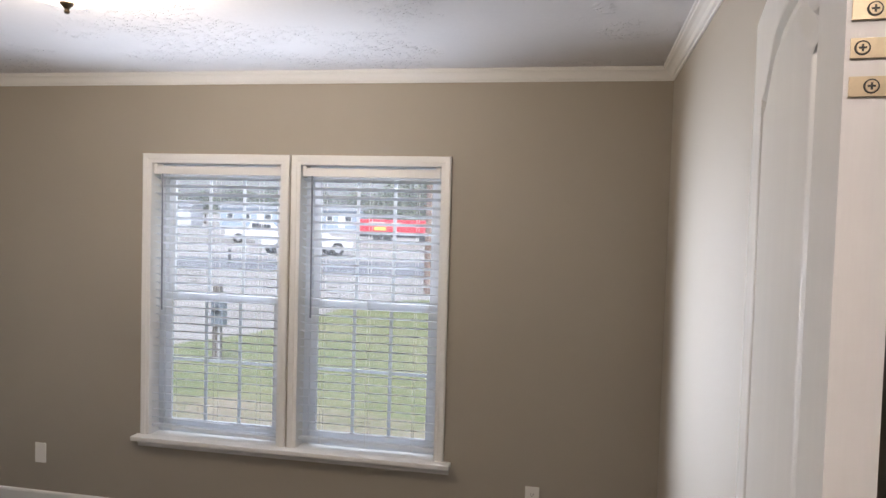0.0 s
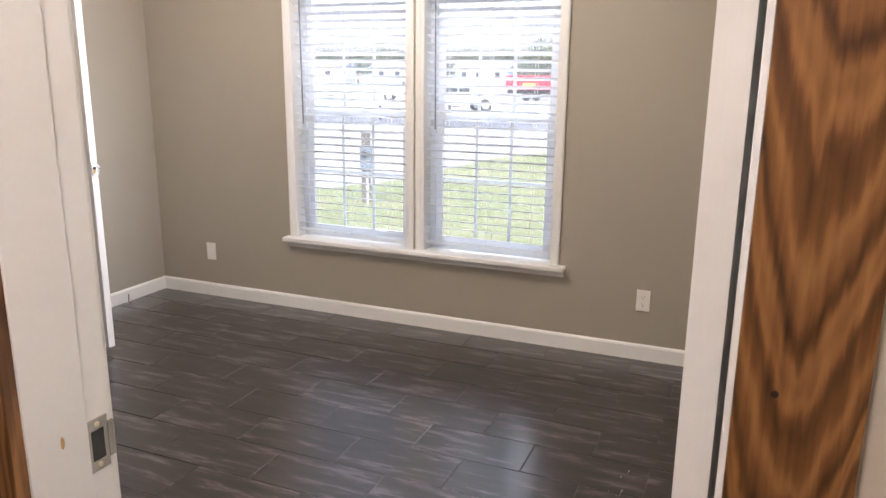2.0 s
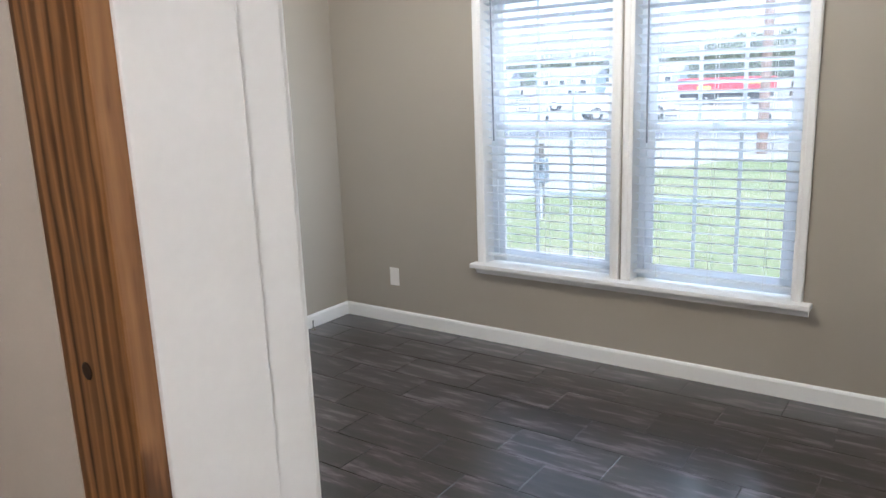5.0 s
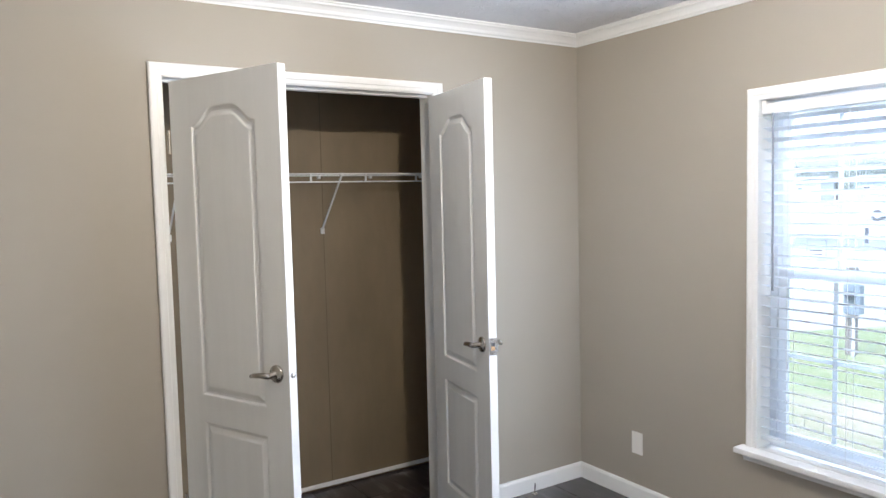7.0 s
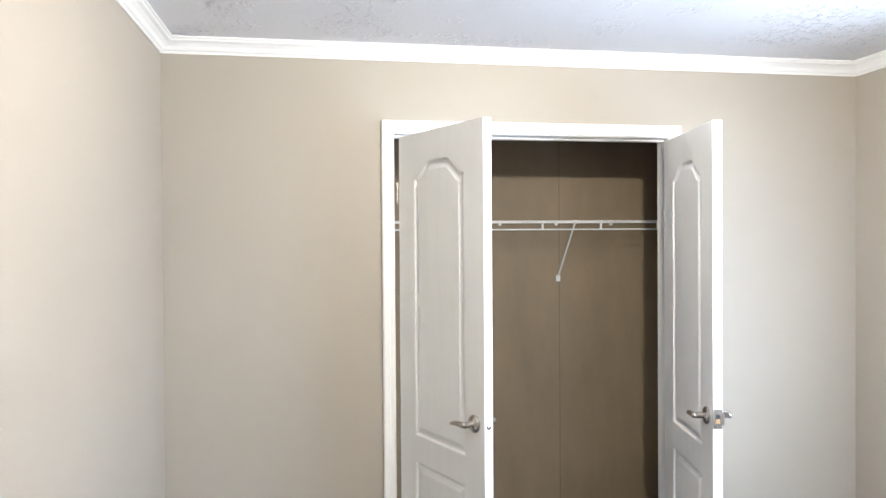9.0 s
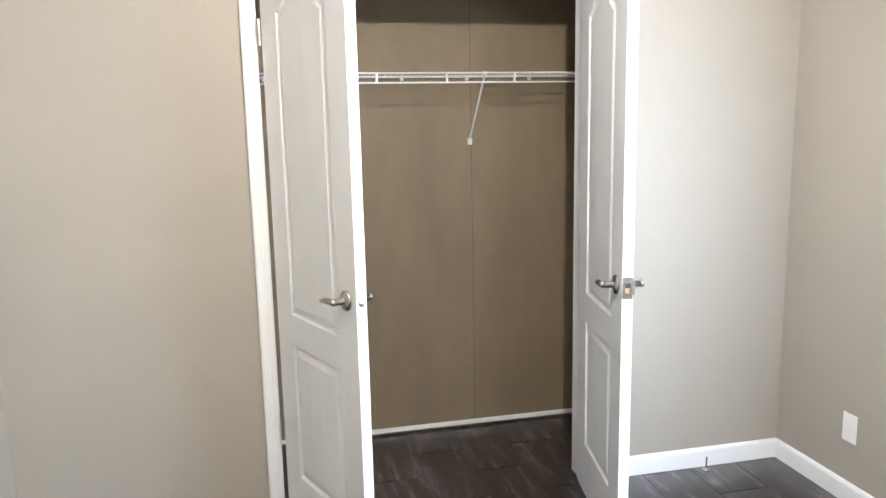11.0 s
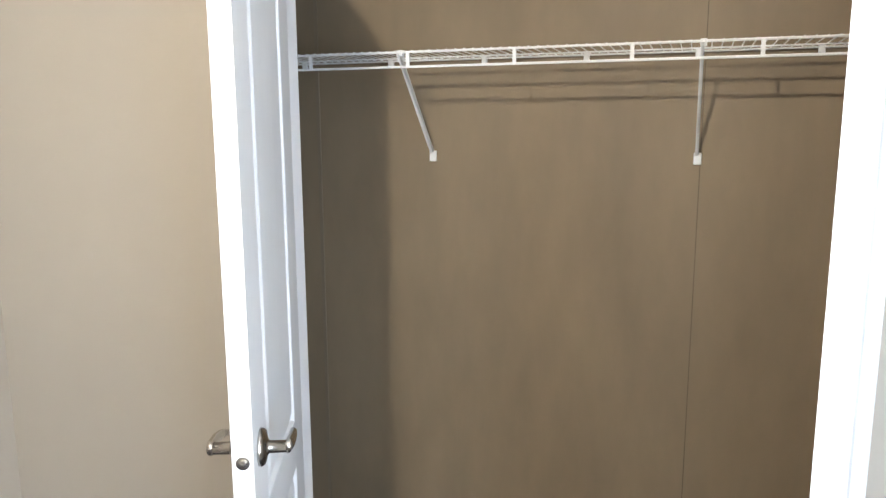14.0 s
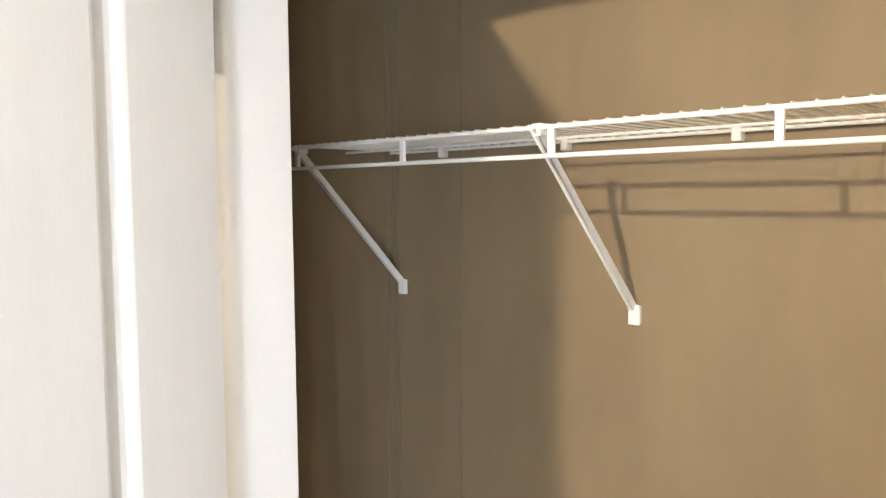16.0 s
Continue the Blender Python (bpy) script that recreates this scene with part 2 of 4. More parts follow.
PINE = pine_mat("stained_flat_sawn_pine", 0.0, 0.17)
PINE_STRAIGHT = pine_mat("stained_straight_grained_pine", 0.11, 0.02)
KNOT = mat("dark_pine_knot", (0.018, 0.008, 0.003), 0.5, var=0.2, scale=60)


def glass_mat(name, tint=(1, 1, 1), rough=0.0, veil=0.0):
    m = bpy.data.materials.new(name)
    m.use_nodes = True
    n, l = m.node_tree.nodes, m.node_tree.links
    clear, gloss, fres, mx = n.new("ShaderNodeBsdfTransparent"), n.new("ShaderNodeBsdfGlossy"), n.new("ShaderNodeFresnel"), n.new("ShaderNodeMixShader")
    clear.inputs[0].default_value = (*tint, 1)
    gloss.inputs["Roughness"].default_value = rough
    fres.inputs[0].default_value = 1.45
    l.new(fres.outputs[0], mx.inputs[0])
    l.new(clear.outputs[0], mx.inputs[1])
    l.new(gloss.outputs[0], mx.inputs[2])
    # translucent white share imitates glare that washes out the view through the pane
    if veil:
        glare, dm = n.new("ShaderNodeBsdfTranslucent"), n.new("ShaderNodeMixShader")
        glare.inputs[0].default_value = (0.9, 0.93, 0.97, 1)
        dm.inputs[0].default_value = veil
        l.new(mx.outputs[0], dm.inputs[1])
        l.new(glare.outputs[0], dm.inputs[2])
        mx = dm
    l.new(mx.outputs[0], n["Material Output"].inputs[0])
    return m


GLASS = glass_mat("veiled_window_glass", (0.97, 0.98, 0.98), veil=0.05)


def glow_mat(name, colour, strength):
    m = bpy.data.materials.new(name)
    m.use_nodes = True
    b = m.node_tree.nodes["Principled BSDF"]
    b.inputs["Base Color"].default_value = (0.85, 0.82, 0.76, 1)
    b.inputs["Roughness"].default_value = 0.35
    b.inputs["Emission Color"].default_value = (*colour, 1)
    b.inputs["Emission Strength"].default_value = strength
    return m


LAMPGLASS = glow_mat("lit_frosted_glass", (1.0, 0.82, 0.62), 1.2)


# ---- mesh helpers ----
def finish(bm, name, material, smooth=False):
    me = bpy.data.meshes.new(name)
    bmesh.ops.recalc_face_normals(bm, faces=bm.faces)
    if smooth:
        for f in bm.faces:
            f.smooth = True
    bm.to_mesh(me)
    bm.free()
    me.materials.append(material)
    return me


def part(name, bm, material, parent=None, label="", at=None, smooth=False):
    ob = new(name, finish(bm, name, material, smooth))
    if parent is not None:
        ob.parent = parent
    if at is not None:
        ob.matrix_basis = at
    if label:
        ob["label"] = label
    return ob


def empty(name, label, category, group="", kind="", at=None):
    ob = new(name)
    ob.empty_display_size = 0.05
    if at is not None:
        ob.matrix_basis = at
    return tagged(ob, label, category, group, kind)


def box(bm, lo, hi, bevel=0.0):
    """Adds a box from corner lo to corner hi, its edges rounded by bevel."""
    vs = [bm.verts.new((x, y, z)) for z in (lo[2], hi[2]) for y in (lo[1], hi[1]) for x in (lo[0], hi[0])]
    fs = [bm.faces.new([vs[i] for i in q]) for q in ((0, 2, 3, 1), (4, 5, 7, 6), (0, 1, 5, 4), (2, 6, 7, 3), (0, 4, 6, 2), (1, 3, 7, 5))]
    if bevel:
        es = list({e for f in fs for e in f.edges})
        bmesh.ops.bevel(bm, geom=es, offset=bevel, segments=2, affect="EDGES", profile=0.6)
    return bm


def boxes(*pairs, bevel=0.0):
    bm = bmesh.new()
    for lo, hi in pairs:
        box(bm, lo, hi, bevel)
    return bm


def sweep(bm, path, profile, normal, closed=False):
    """Runs a profile of (inward, outward) pairs along a path with mitred corners; inward is left of travel as seen with the normal towards you."""
    pts, nrm = [Vector(p) for p in path], Vector(normal)
    n = len(pts)
    rings = []
    for i, p in enumerate(pts):
        before = (p - pts[i - 1]).normalized() if (i or closed) else None
        after = (pts[(i + 1) % n] - p).normalized() if (i < n - 1 or closed) else None
        a = nrm.cross(before) if before else nrm.cross(after)
        c = nrm.cross(after) if after else a
        m = (a + c).normalized()
        m = m / max(0.2, m.dot(a))
        rings.append([bm.verts.new(p + m * u + nrm * v) for u, v in profile])
    k = len(profile)
    for i in range(n if closed else n - 1):
        r, s = rings[i], rings[(i + 1) % n]
        for j in range(k):
            bm.faces.new((r[j], r[(j + 1) % k], s[(j + 1) % k], s[j]))
    if not closed:
        bm.faces.new(rings[0])
        bm.faces.new(list(reversed(rings[-1])))
    return bm


def lathe(bm, profile, axis="Z", segs=24, at=(0, 0, 0)):
    """Turns a profile of (radius, height) pairs about an axis."""
    turn = {"Z": Matrix.Identity(3), "Y": Matrix.Rotation(radians(-90), 3, "X"), "X": Matrix.Rotation(radians(90), 3, "Y")}[axis]
    rings = []
    for r, h in profile:
        if r < 1e-6:
            rings.append([bm.verts.new(turn @ Vector((0, 0, h)) + Vector(at))])
        else:
            rings.append([bm.verts.new(turn @ Vector((r * math.cos(a), r * math.sin(a), h)) + Vector(at)) for a in (2 * math.pi * i / segs for i in range(segs))])
    for p, q in zip(rings, rings[1:]):
        for i in range(segs):
            j = (i + 1) % segs
            if len(p) == 1 and len(q) == 1:
                continue
            if len(p) == 1:
                bm.faces.new((p[0], q[i], q[j]))
            elif len(q) == 1:
                bm.faces.new((p[i], p[j], q[0]))
            else:
                bm.faces.new((p[i], p[j], q[j], q[i]))
    for ring in (rings[0], rings[-1]):
        if len(ring) > 1:
            bm.faces.new(ring)
    return bm


def rod(bm, a, b, r, segs=8):
    """A round bar from a to b."""
    a, b = Vector(a), Vector(b)
    q = (b - a).to_track_quat("Z", "Y")
    ends = [[bm.verts.new(p + q @ Vector((r * math.cos(t), r * math.sin(t), 0))) for t in (2 * math.pi * i / segs for i in range(segs))] for p in (a, b)]
    for i in range(segs):
        j = (i + 1) % segs
        bm.faces.new((ends[0][i], ends[0][j], ends[1][j], ends[1][i]))
    bm.faces.new(list(reversed(ends[0])))
    bm.faces.new(ends[1])
    return bm


def tube(bm, pts, radii, segs=10, squash=1.0):
    """A tapering tube through points, its section squashed sideways."""
    pts = [Vector(p) for p in pts]
    rings = []
    for i, p in enumerate(pts):
        d = (pts[min(i + 1, len(pts) - 1)] - pts[max(i - 1, 0)]).normalized()
        side = d.cross(Vector((0, 0, 1)))
        side = side.normalized() if side.length > 1e-3 else Vector((1, 0, 0))
        up = side.cross(d).normalized()
        rings.append([bm.verts.new(p + side * radii[i] * squash * math.cos(t) + up * radii[i] * math.sin(t)) for t in (2 * math.pi * k / segs for k in range(segs))])
    for r, s in zip(rings, rings[1:]):
        for k in range(segs):
            j = (k + 1) % segs
            bm.faces.new((r[k], r[j], s[j], s[k]))
    bm.faces.new(list(reversed(rings[0])))
    bm.faces.new(rings[-1])
    return bm


# ---- walls ----
WALL_N = 0.15
WIN = ((1.061, 1.913), (1.925, 2.776))
CAS = 0.050
W_BOT, W_TOP = 0.472, 2.024
CLO_L, CLO_R = -2.176, -0.940
CLO_HEAD = 2.092
CLO_BACK, CLO_IN = -0.70, -0.11
CLO_END = -2.65
DOOR_L, DOOR_R, DOOR_HEAD = 2.888, 3.680, 2.075
JAMB = 0.018


def structure(name, bm, material, label, category="wall"):
    return tagged(part(name, bm, material), label, category, kind="structure")


ox = [(a + CAS - JAMB, b - CAS + JAMB) for a, b in WIN]
structure("wall_north", boxes(
    ((-0.85, 0, -0.75), (4.0, WALL_N, W_BOT - 0.03)),
    ((-0.85, 0, W_TOP - CAS + JAMB), (4.0, WALL_N, 2.6)),
    ((-0.85, 0, W_BOT - 0.03), (ox[0][0], WALL_N, W_TOP - CAS + JAMB)),
    ((ox[0][1], 0, W_BOT - 0.03), (ox[1][0], WALL_N, W_TOP - CAS + JAMB)),
    ((ox[1][1], 0, W_BOT - 0.03), (4.0, WALL_N, W_TOP - CAS + JAMB))), WALL, "beige painted window wall with two openings")
structure("wall_east", boxes(((ROOM_X, -5.6, 0), (ROOM_X + 0.12, 0, 2.6))), WALL, "plain beige painted side wall")
structure("wall_west", boxes(
    ((CLO_IN, CLO_R + JAMB, 0), (0, 0, 2.6)),
    ((CLO_IN, ROOM_Y, 0), (0, CLO_L - JAMB, 2.6)),
    ((CLO_IN, CLO_L - JAMB, CLO_HEAD + JAMB), (0, CLO_R + JAMB, 2.6))), WALL, "beige painted wall with a closet opening")
structure("wall_south", boxes(
    ((CLO_IN, HALL_Y, 0), (DOOR_L - JAMB, ROOM_Y, 2.6)),
    ((DOOR_R + JAMB, HALL_Y, 0), (ROOM_X, ROOM_Y, 2.6)),
    ((DOOR_L - JAMB, HALL_Y, DOOR_HEAD + JAMB), (DOOR_R + JAMB, ROOM_Y, 2.6))), WALL, "beige painted wall with the doorway")
# closet shell
structure("wall_closet_back", boxes(((CLO_BACK - 0.1, -2.76, 0), (CLO_BACK, 0, 2.6))), CLOSET, "mottled tan closet back wall panels")
structure("wall_closet_end", boxes(((CLO_BACK, CLO_END - 0.1, 0), (CLO_IN, CLO_END, 2.6))), CLOSET, "mottled tan closet end wall")
structure("ceiling", boxes(((-0.8, ROOM_Y - 0.12, CEIL), (4.0, 0.14, CEIL + 0.1))), CEILING, "white stippled ceiling with rough knockdown texture", "ceiling")
# hall behind the doorway
structure("wall_hall_south", boxes(((1.0, -5.7, 0), (ROOM_X, -5.6, 2.6))), HALLWALL, "beige hall wall")
structure("wall_hall_west", boxes(((0.9, -5.6, 0), (1.0, HALL_Y, 2.6))), HALLWALL, "beige hall end wall")
structure("ceiling_hall", boxes(((0.9, -5.7, CEIL), (4.0, ROOM_Y - 0.12, CEIL + 0.1))), CEILING, "white stippled hall ceiling", "ceiling")
# thin paint skins of the hall's own colour
structure("wall_hall_north", boxes(
    ((1.0, HALL_Y - 0.006, 0), (DOOR_L - 0.11, HALL_Y - 0.002, CEIL)),
    ((DOOR_R + 0.0862, HALL_Y - 0.006, 0), (ROOM_X - 0.006, HALL_Y - 0.002, CEIL)),
    ((DOOR_L - 0.11, HALL_Y - 0.006, DOOR_HEAD + 0.11), (DOOR_R + 0.0862, HALL_Y - 0.002, CEIL))), HALLWALL, "beige hall wall panel round the doorway")

# ---- mouldings ----
BASE = ((0, 0), (0.012, 0), (0.012, 0.072), (0.009, 0.080), (0.004, 0.086), (0, 0.086))
UP = (0, 0, 1)


def moulding(name, paths, profile, label, category, closed=False, z=0.0, material=None):
    bm = bmesh.new()
    for p in paths:
        sweep(bm, [(x, y, z) for x, y in p], profile, UP, closed)
    return structure(name, bm, material or TRIM, label, category)


moulding("baseboard", (
    ((DOOR_R + 0.065, ROOM_Y), (ROOM_X, ROOM_Y), (ROOM_X, 0), (0, 0), (0, CLO_R + CAS + 0.003)),
    ((0, CLO_L - CAS - 0.003), (0, ROOM_Y), (DOOR_L - 0.065, ROOM_Y))), BASE, "white painted baseboard round the room", "baseboard")
QUARTER = ((0, 0), (0.012, 0), (0.011, 0.008), (0.008, 0.015), (0.004, 0.019), (0, 0.020))
moulding("baseboard_closet", (((CLO_IN, 0), (CLO_BACK, 0), (CLO_BACK, CLO_END), (CLO_IN, CLO_END)),), QUARTER, "thin white strip along the closet floor", "trim", z=0.013)
CROWN = ((0, -0.060), (0.006, -0.060), (0.008, -0.052), (0.016, -0.047), (0.022, -0.034), (0.034, -0.022), (0.046, -0.016), (0.048, -0.009), (0.055, -0.006), (0.055, 0.002), (0, 0.002))
moulding("crown_moulding", (((0, ROOM_Y), (ROOM_X, ROOM_Y), (ROOM_X, 0), (0, 0)),), CROWN, "white crown moulding under the ceiling", "moulding", closed=True, z=CEIL)

CASING = ((0, 0), (0, 0.010), (0.006, 0.012), (0.018, 0.013), (0.022, 0.016), (0.040, 0.018), (0.046, 0.017), (0.050, 0.014), (0.050, 0))
# closet casing and jamb: travel up, across and down so that inward is towards the outside edge
g = 0.004
bm = sweep(bmesh.new(), [(0, CLO_L - g, 0), (0, CLO_L - g, CLO_HEAD + g), (0, CLO_R + g, CLO_HEAD + g), (0, CLO_R + g, 0)], CASING, (1, 0, 0))
structure("trim_closet_casing", bm, TRIM, "white moulded casing round the closet opening", "casing")
structure("trim_closet_jamb", boxes(
    ((CLO_IN - 0.004, CLO_L - JAMB, 0), (0.002, CLO_L, CLO_HEAD), ),
    ((CLO_IN - 0.004, CLO_R, 0), (0.002, CLO_R + JAMB, CLO_HEAD)),
    ((CLO_IN - 0.004, CLO_L - JAMB, CLO_HEAD), (0.002, CLO_R + JAMB, CLO_HEAD + JAMB)),
    ((-0.075, CLO_L, CLO_HEAD - 0.012), (-0.040, CLO_R, CLO_HEAD)), bevel=0.0015), TRIM, "white closet door jamb with head stop", "jamb")
bm = sweep(bmesh.new(), [(DOOR_R + g, ROOM_Y, 0), (DOOR_R + g, ROOM_Y, DOOR_HEAD + g), (DOOR_L - g, ROOM_Y, DOOR_HEAD + g), (DOOR_L - g, ROOM_Y, 0)], CASING, (0, 1, 0))
structure("trim_door_casing", bm, TRIM, "white moulded casing round the bedroom doorway", "casing")
structure("trim_door_jamb", boxes(
    ((DOOR_L - JAMB, HALL_Y - 0.003, 0), (DOOR_L, ROOM_Y + 0.003, DOOR_HEAD)),
    ((DOOR_R, HALL_Y - 0.003, 0), (DOOR_R + JAMB, ROOM_Y + 0.003, DOOR_HEAD)),
    ((DOOR_L - JAMB, HALL_Y - 0.003, DOOR_HEAD), (DOOR_R + JAMB, ROOM_Y + 0.003, DOOR_HEAD + JAMB)),
    ((DOOR_L, HALL_Y - 0.002, 0), (DOOR_L + 0.005, -3.150, DOOR_HEAD)),
    ((DOOR_R - 0.006, -3.19, 0), (DOOR_R, -3.150, DOOR_HEAD)),
    ((DOOR_L + 0.005, -3.19, DOOR_HEAD - 0.011), (DOOR_R - 0.006, -3.150, DOOR_HEAD)), bevel=0.0015), TRIM, "white painted door jamb with stops", "jamb")
# a knocked spot in the jamb paint with bare wood in it
chip = part("trim_paint_chip", lathe(bmesh.new(), [(0, 0.0008), (0.0022, 0.0008), (0.0034, 0.0003), (0.0038, 0)], "X", 9), RAWWOOD, at=Matrix.Translation((DOOR_L + 0.0051, -3.190, 1.004)) @ Matrix.Diagonal((1, 0.8, 2.4, 1)))
tagged(chip, "small knocked spot of bare wood in the white jamb paint", "paint chip", kind="structure")
# stained pine boards on the hall side
for x0, x1, wood, kx, kz, kr in ((DOOR_L - 0.080, DOOR_L + 0.001, PINE_STRAIGHT, 2.838, 1.294, 0.0065), (DOOR_R - 0.001, DOOR_R + 0.085, PINE, 3.706, 1.252, 0.003)):
    w, mid = (x1 - x0) / 2, (x0 + x1) / 2
    b = part("trim_pine_board", boxes(((-w, -0.020, 0), (w, 0, DOOR_HEAD + 0.01)), bevel=0.002), wood, at=pose(mid, HALL_Y, 0))
    tagged(b, "stained pine board with %s grain beside the doorway" % ("bold arched" if wood is PINE else "straight"), "board", kind="structure")
    part("knot", lathe(bmesh.new(), [(0, -0.0006), (kr * 0.8, -0.0005), (kr, 0)], "Y", 11, (kx - mid, -0.0200, kz)), KNOT, b, "small dark knot in the board")
b = part("trim_pine_board", boxes(((-0.05, -0.020, -0.49), (0.05, 0, 0.49)), bevel=0.002), PINE, at=pose(3.286, HALL_Y, DOOR_HEAD + 0.062, 0, 90, 0))
tagged(b, "stained pine board with bold grain over the doorway", "board", kind="structure")


# ---- windows ----
def window(x0, x1, name):
    """Vinyl single-hung window with a grid between the panes, its casing and stool."""
    thing = empty(name, "white vinyl single-hung window with colonial grids", "window", kind="structure", at=pose(x0, 0, 0))
    w = x1 - x0
    i0, i1 = CAS, w - CAS
    zt = W_TOP - CAS
    bm = sweep(bmesh.new(), [(i1 + 0.0, 0, W_BOT), (i1, 0, zt), (i0, 0, zt), (i0, 0, W_BOT)], [(u, -v) for u, v in CASING], (0, 1, 0))
    part("casing", bm, TRIM, thing)
    part("jamb", boxes(((i0 - JAMB, -0.001, W_BOT), (i0, 0.11, zt)), ((i1, -0.001, W_BOT), (i1 + JAMB, 0.11, zt)), ((i0 - JAMB, -0.001, zt), (i1 + JAMB, 0.11, zt + JAMB))), TRIM, thing)
    fy0, fy1 = 0.085, 0.145
    fr = 0.032
    part("window_frame", boxes(((i0, fy0, W_BOT), (i0 + fr, fy1, zt)), ((i1 - fr, fy0, W_BOT), (i1, fy1, zt)), ((i0 + fr, fy0, zt - fr), (i1 - fr, fy1, zt)), ((i0 + fr, fy0, W_BOT), (i1 - fr, fy1, W_BOT + fr)), bevel=0.002), VINYL, thing)
    mid = 1.235
    for label, z0, z1, y in (("lower_sash", W_BOT + fr, mid + 0.02, 0.095), ("upper_sash", mid - 0.02, zt - fr, 0.120)):
        s = 0.038
        a, c = i0 + fr, i1 - fr
        sash = part(label, boxes(((a, y, z0), (a + s, y + 0.022, z1)), ((c - s, y, z0), (c, y + 0.022, z1)), ((a + s, y, z0), (c - s, y + 0.022, z0 + s)), ((a + s, y, z1 - s), (c - s, y + 0.022, z1)), bevel=0.002), VINYL, thing)
        pane = part("pane", boxes(((a + s, y + 0.009, z0 + s), (c - s, y + 0.012, z1 - s))), GLASS, sash)
        pane.visible_shadow = False
        bm = bmesh.new()
        for k in (1, 2):
            gx = a + s + (c - a - 2 * s) * k / 3
            box(bm, (gx - 0.009, y + 0.014, z0 + s), (gx + 0.009, y + 0.019, z1 - s))
        gz = (z0 + z1) / 2
        box(bm, (a + s, y + 0.0145, gz - 0.009), (c - s, y + 0.0185, gz + 0.009))
        part("grid_bar", bm, GRID, sash)
    part("sash_lock", boxes((((i0 + i1) / 2 - 0.03, 0.085, mid + 0.02), ((i0 + i1) / 2 + 0.03, 0.110, mid + 0.032)), bevel=0.003), VINYL, thing)
    return thing


for k, (a, c) in enumerate(WIN):
    window(a, c, "window_%d" % (k + 1))
bm = boxes(((1.036, -0.070, W_BOT - 0.026), (2.816, 0.0, W_BOT)), bevel=0.006)
for a, c in WIN:
    box(bm, (a + CAS, 0.0, W_BOT - 0.026), (c - CAS, 0.088, W_BOT - 0.001))
structure("trim_window_stool", bm, TRIM, "white window stool under both windows", "sill")
APRON = ((0, 0), (0, 0.012), (0.010, 0.013), (0.024, 0.022), (0.034, 0.034), (0.040, 0.046), (0.040, 0))
bm = sweep(bmesh.new(), [(2.804, 0, W_BOT - 0.066), (1.048, 0, W_BOT - 0.066)], [(u, -v) for u, v in APRON], (0, 1, 0))
structure("trim_window_apron", bm, TRIM, "white moulded apron below the window stool", "trim")


# ---- blinds ----
def slat_mesh(length):
    bm = bmesh.new()
    prof = [(-0.025, 0.0), (-0.012, 0.0022), (0, 0.003), (0.012, 0.0022), (0.025, 0.0)]
    loop = [(y, z + 0.0014) for y, z in prof] + [(y, z - 0.0014) for y, z in reversed(prof)]
    ends = [[bm.verts.new((x, y, z)) for y, z in loop] for x in (0, length)]
    for i in range(10):
        j = (i + 1) % 10
        bm.faces.new((ends[0][i], ends[0][j], ends[1][j], ends[1][i]))
    bm.faces.new(list(reversed(ends[0])))
    bm.faces.new(ends[1])
    return finish(bm, "slat", SLAT)


def blind(x0, x1, droop):
    i0, i1 = x0 + CAS + 0.006, x1 - CAS - 0.006
    top = W_TOP - CAS - 0.004
    w = i1 - i0
    yc = 0.034
    thing = empty("window_blind", "white two-inch slat blind, lowered with open slats", "blind", "blinds at the windows", at=pose(i0, yc, top))
    part("headrail", boxes(((0, -0.028, -0.056), (w, 0.028, -0.012)), bevel=0.003), TRIM, thing)
    for x in (0.012, w - 0.012):
        part("bracket", boxes(((x - 0.011, -0.031, -0.03), (x + 0.011, 0.030, 0.0)), bevel=0.002), TRIM, thing)
    me = slat_mesh(w)
    pitch, zbot = 0.0445, W_BOT + 0.045 - top
    z = -0.075
    rnd = random.Random(int(x0 * 100))
    while z > zbot + 0.02:
        s = new("slat", me)
        s.parent = thing
        lean = droop * max(0.0, 1 - (z - zbot) / 0.25)
        s.matrix_basis = Matrix.Translation((0, 0, z)) @ Matrix.Rotation(math.atan2(lean, w), 4, "Y") @ Matrix.Rotation(radians(-16 + rnd.uniform(-1.5, 1.5)), 4, "X")
        z -= pitch
    rail = part("bottom_rail", boxes(((0, -0.025, -0.008), (w, 0.025, 0.010)), bevel=0.003), SLAT, thing)
    rail.matrix_basis = Matrix.Translation((0, 0, zbot)) @ Matrix.Rotation(math.atan2(droop, w), 4, "Y") @ Matrix.Rotation(radians(-10), 4, "X")
    for x in (w * 0.16, w * 0.5, w * 0.84):
        bm = bmesh.new()
        for y in (-0.026, 0.026):
            rod(bm, (x, y, -0.05), (x, y, zbot), 0.0011, 5)
        part("ladder_cord", bm, CORD, thing)
        part("button", lathe(bmesh.new(), [(0, -0.016), (0.006, -0.015), (0.007, -0.010), (0.004, -0.006)], "Z", 10, (x, -0.015, zbot)), PLATE, thing)
    part("tilt_wand", rod(bmesh.new(), (0.055, -0.034, -0.055), (0.060, -0.036, -0.80), 0.0045, 8), WAND, thing, "slim grey tilt wand")


blind(*WIN[0], 0.022)
blind(*WIN[1], 0.004)


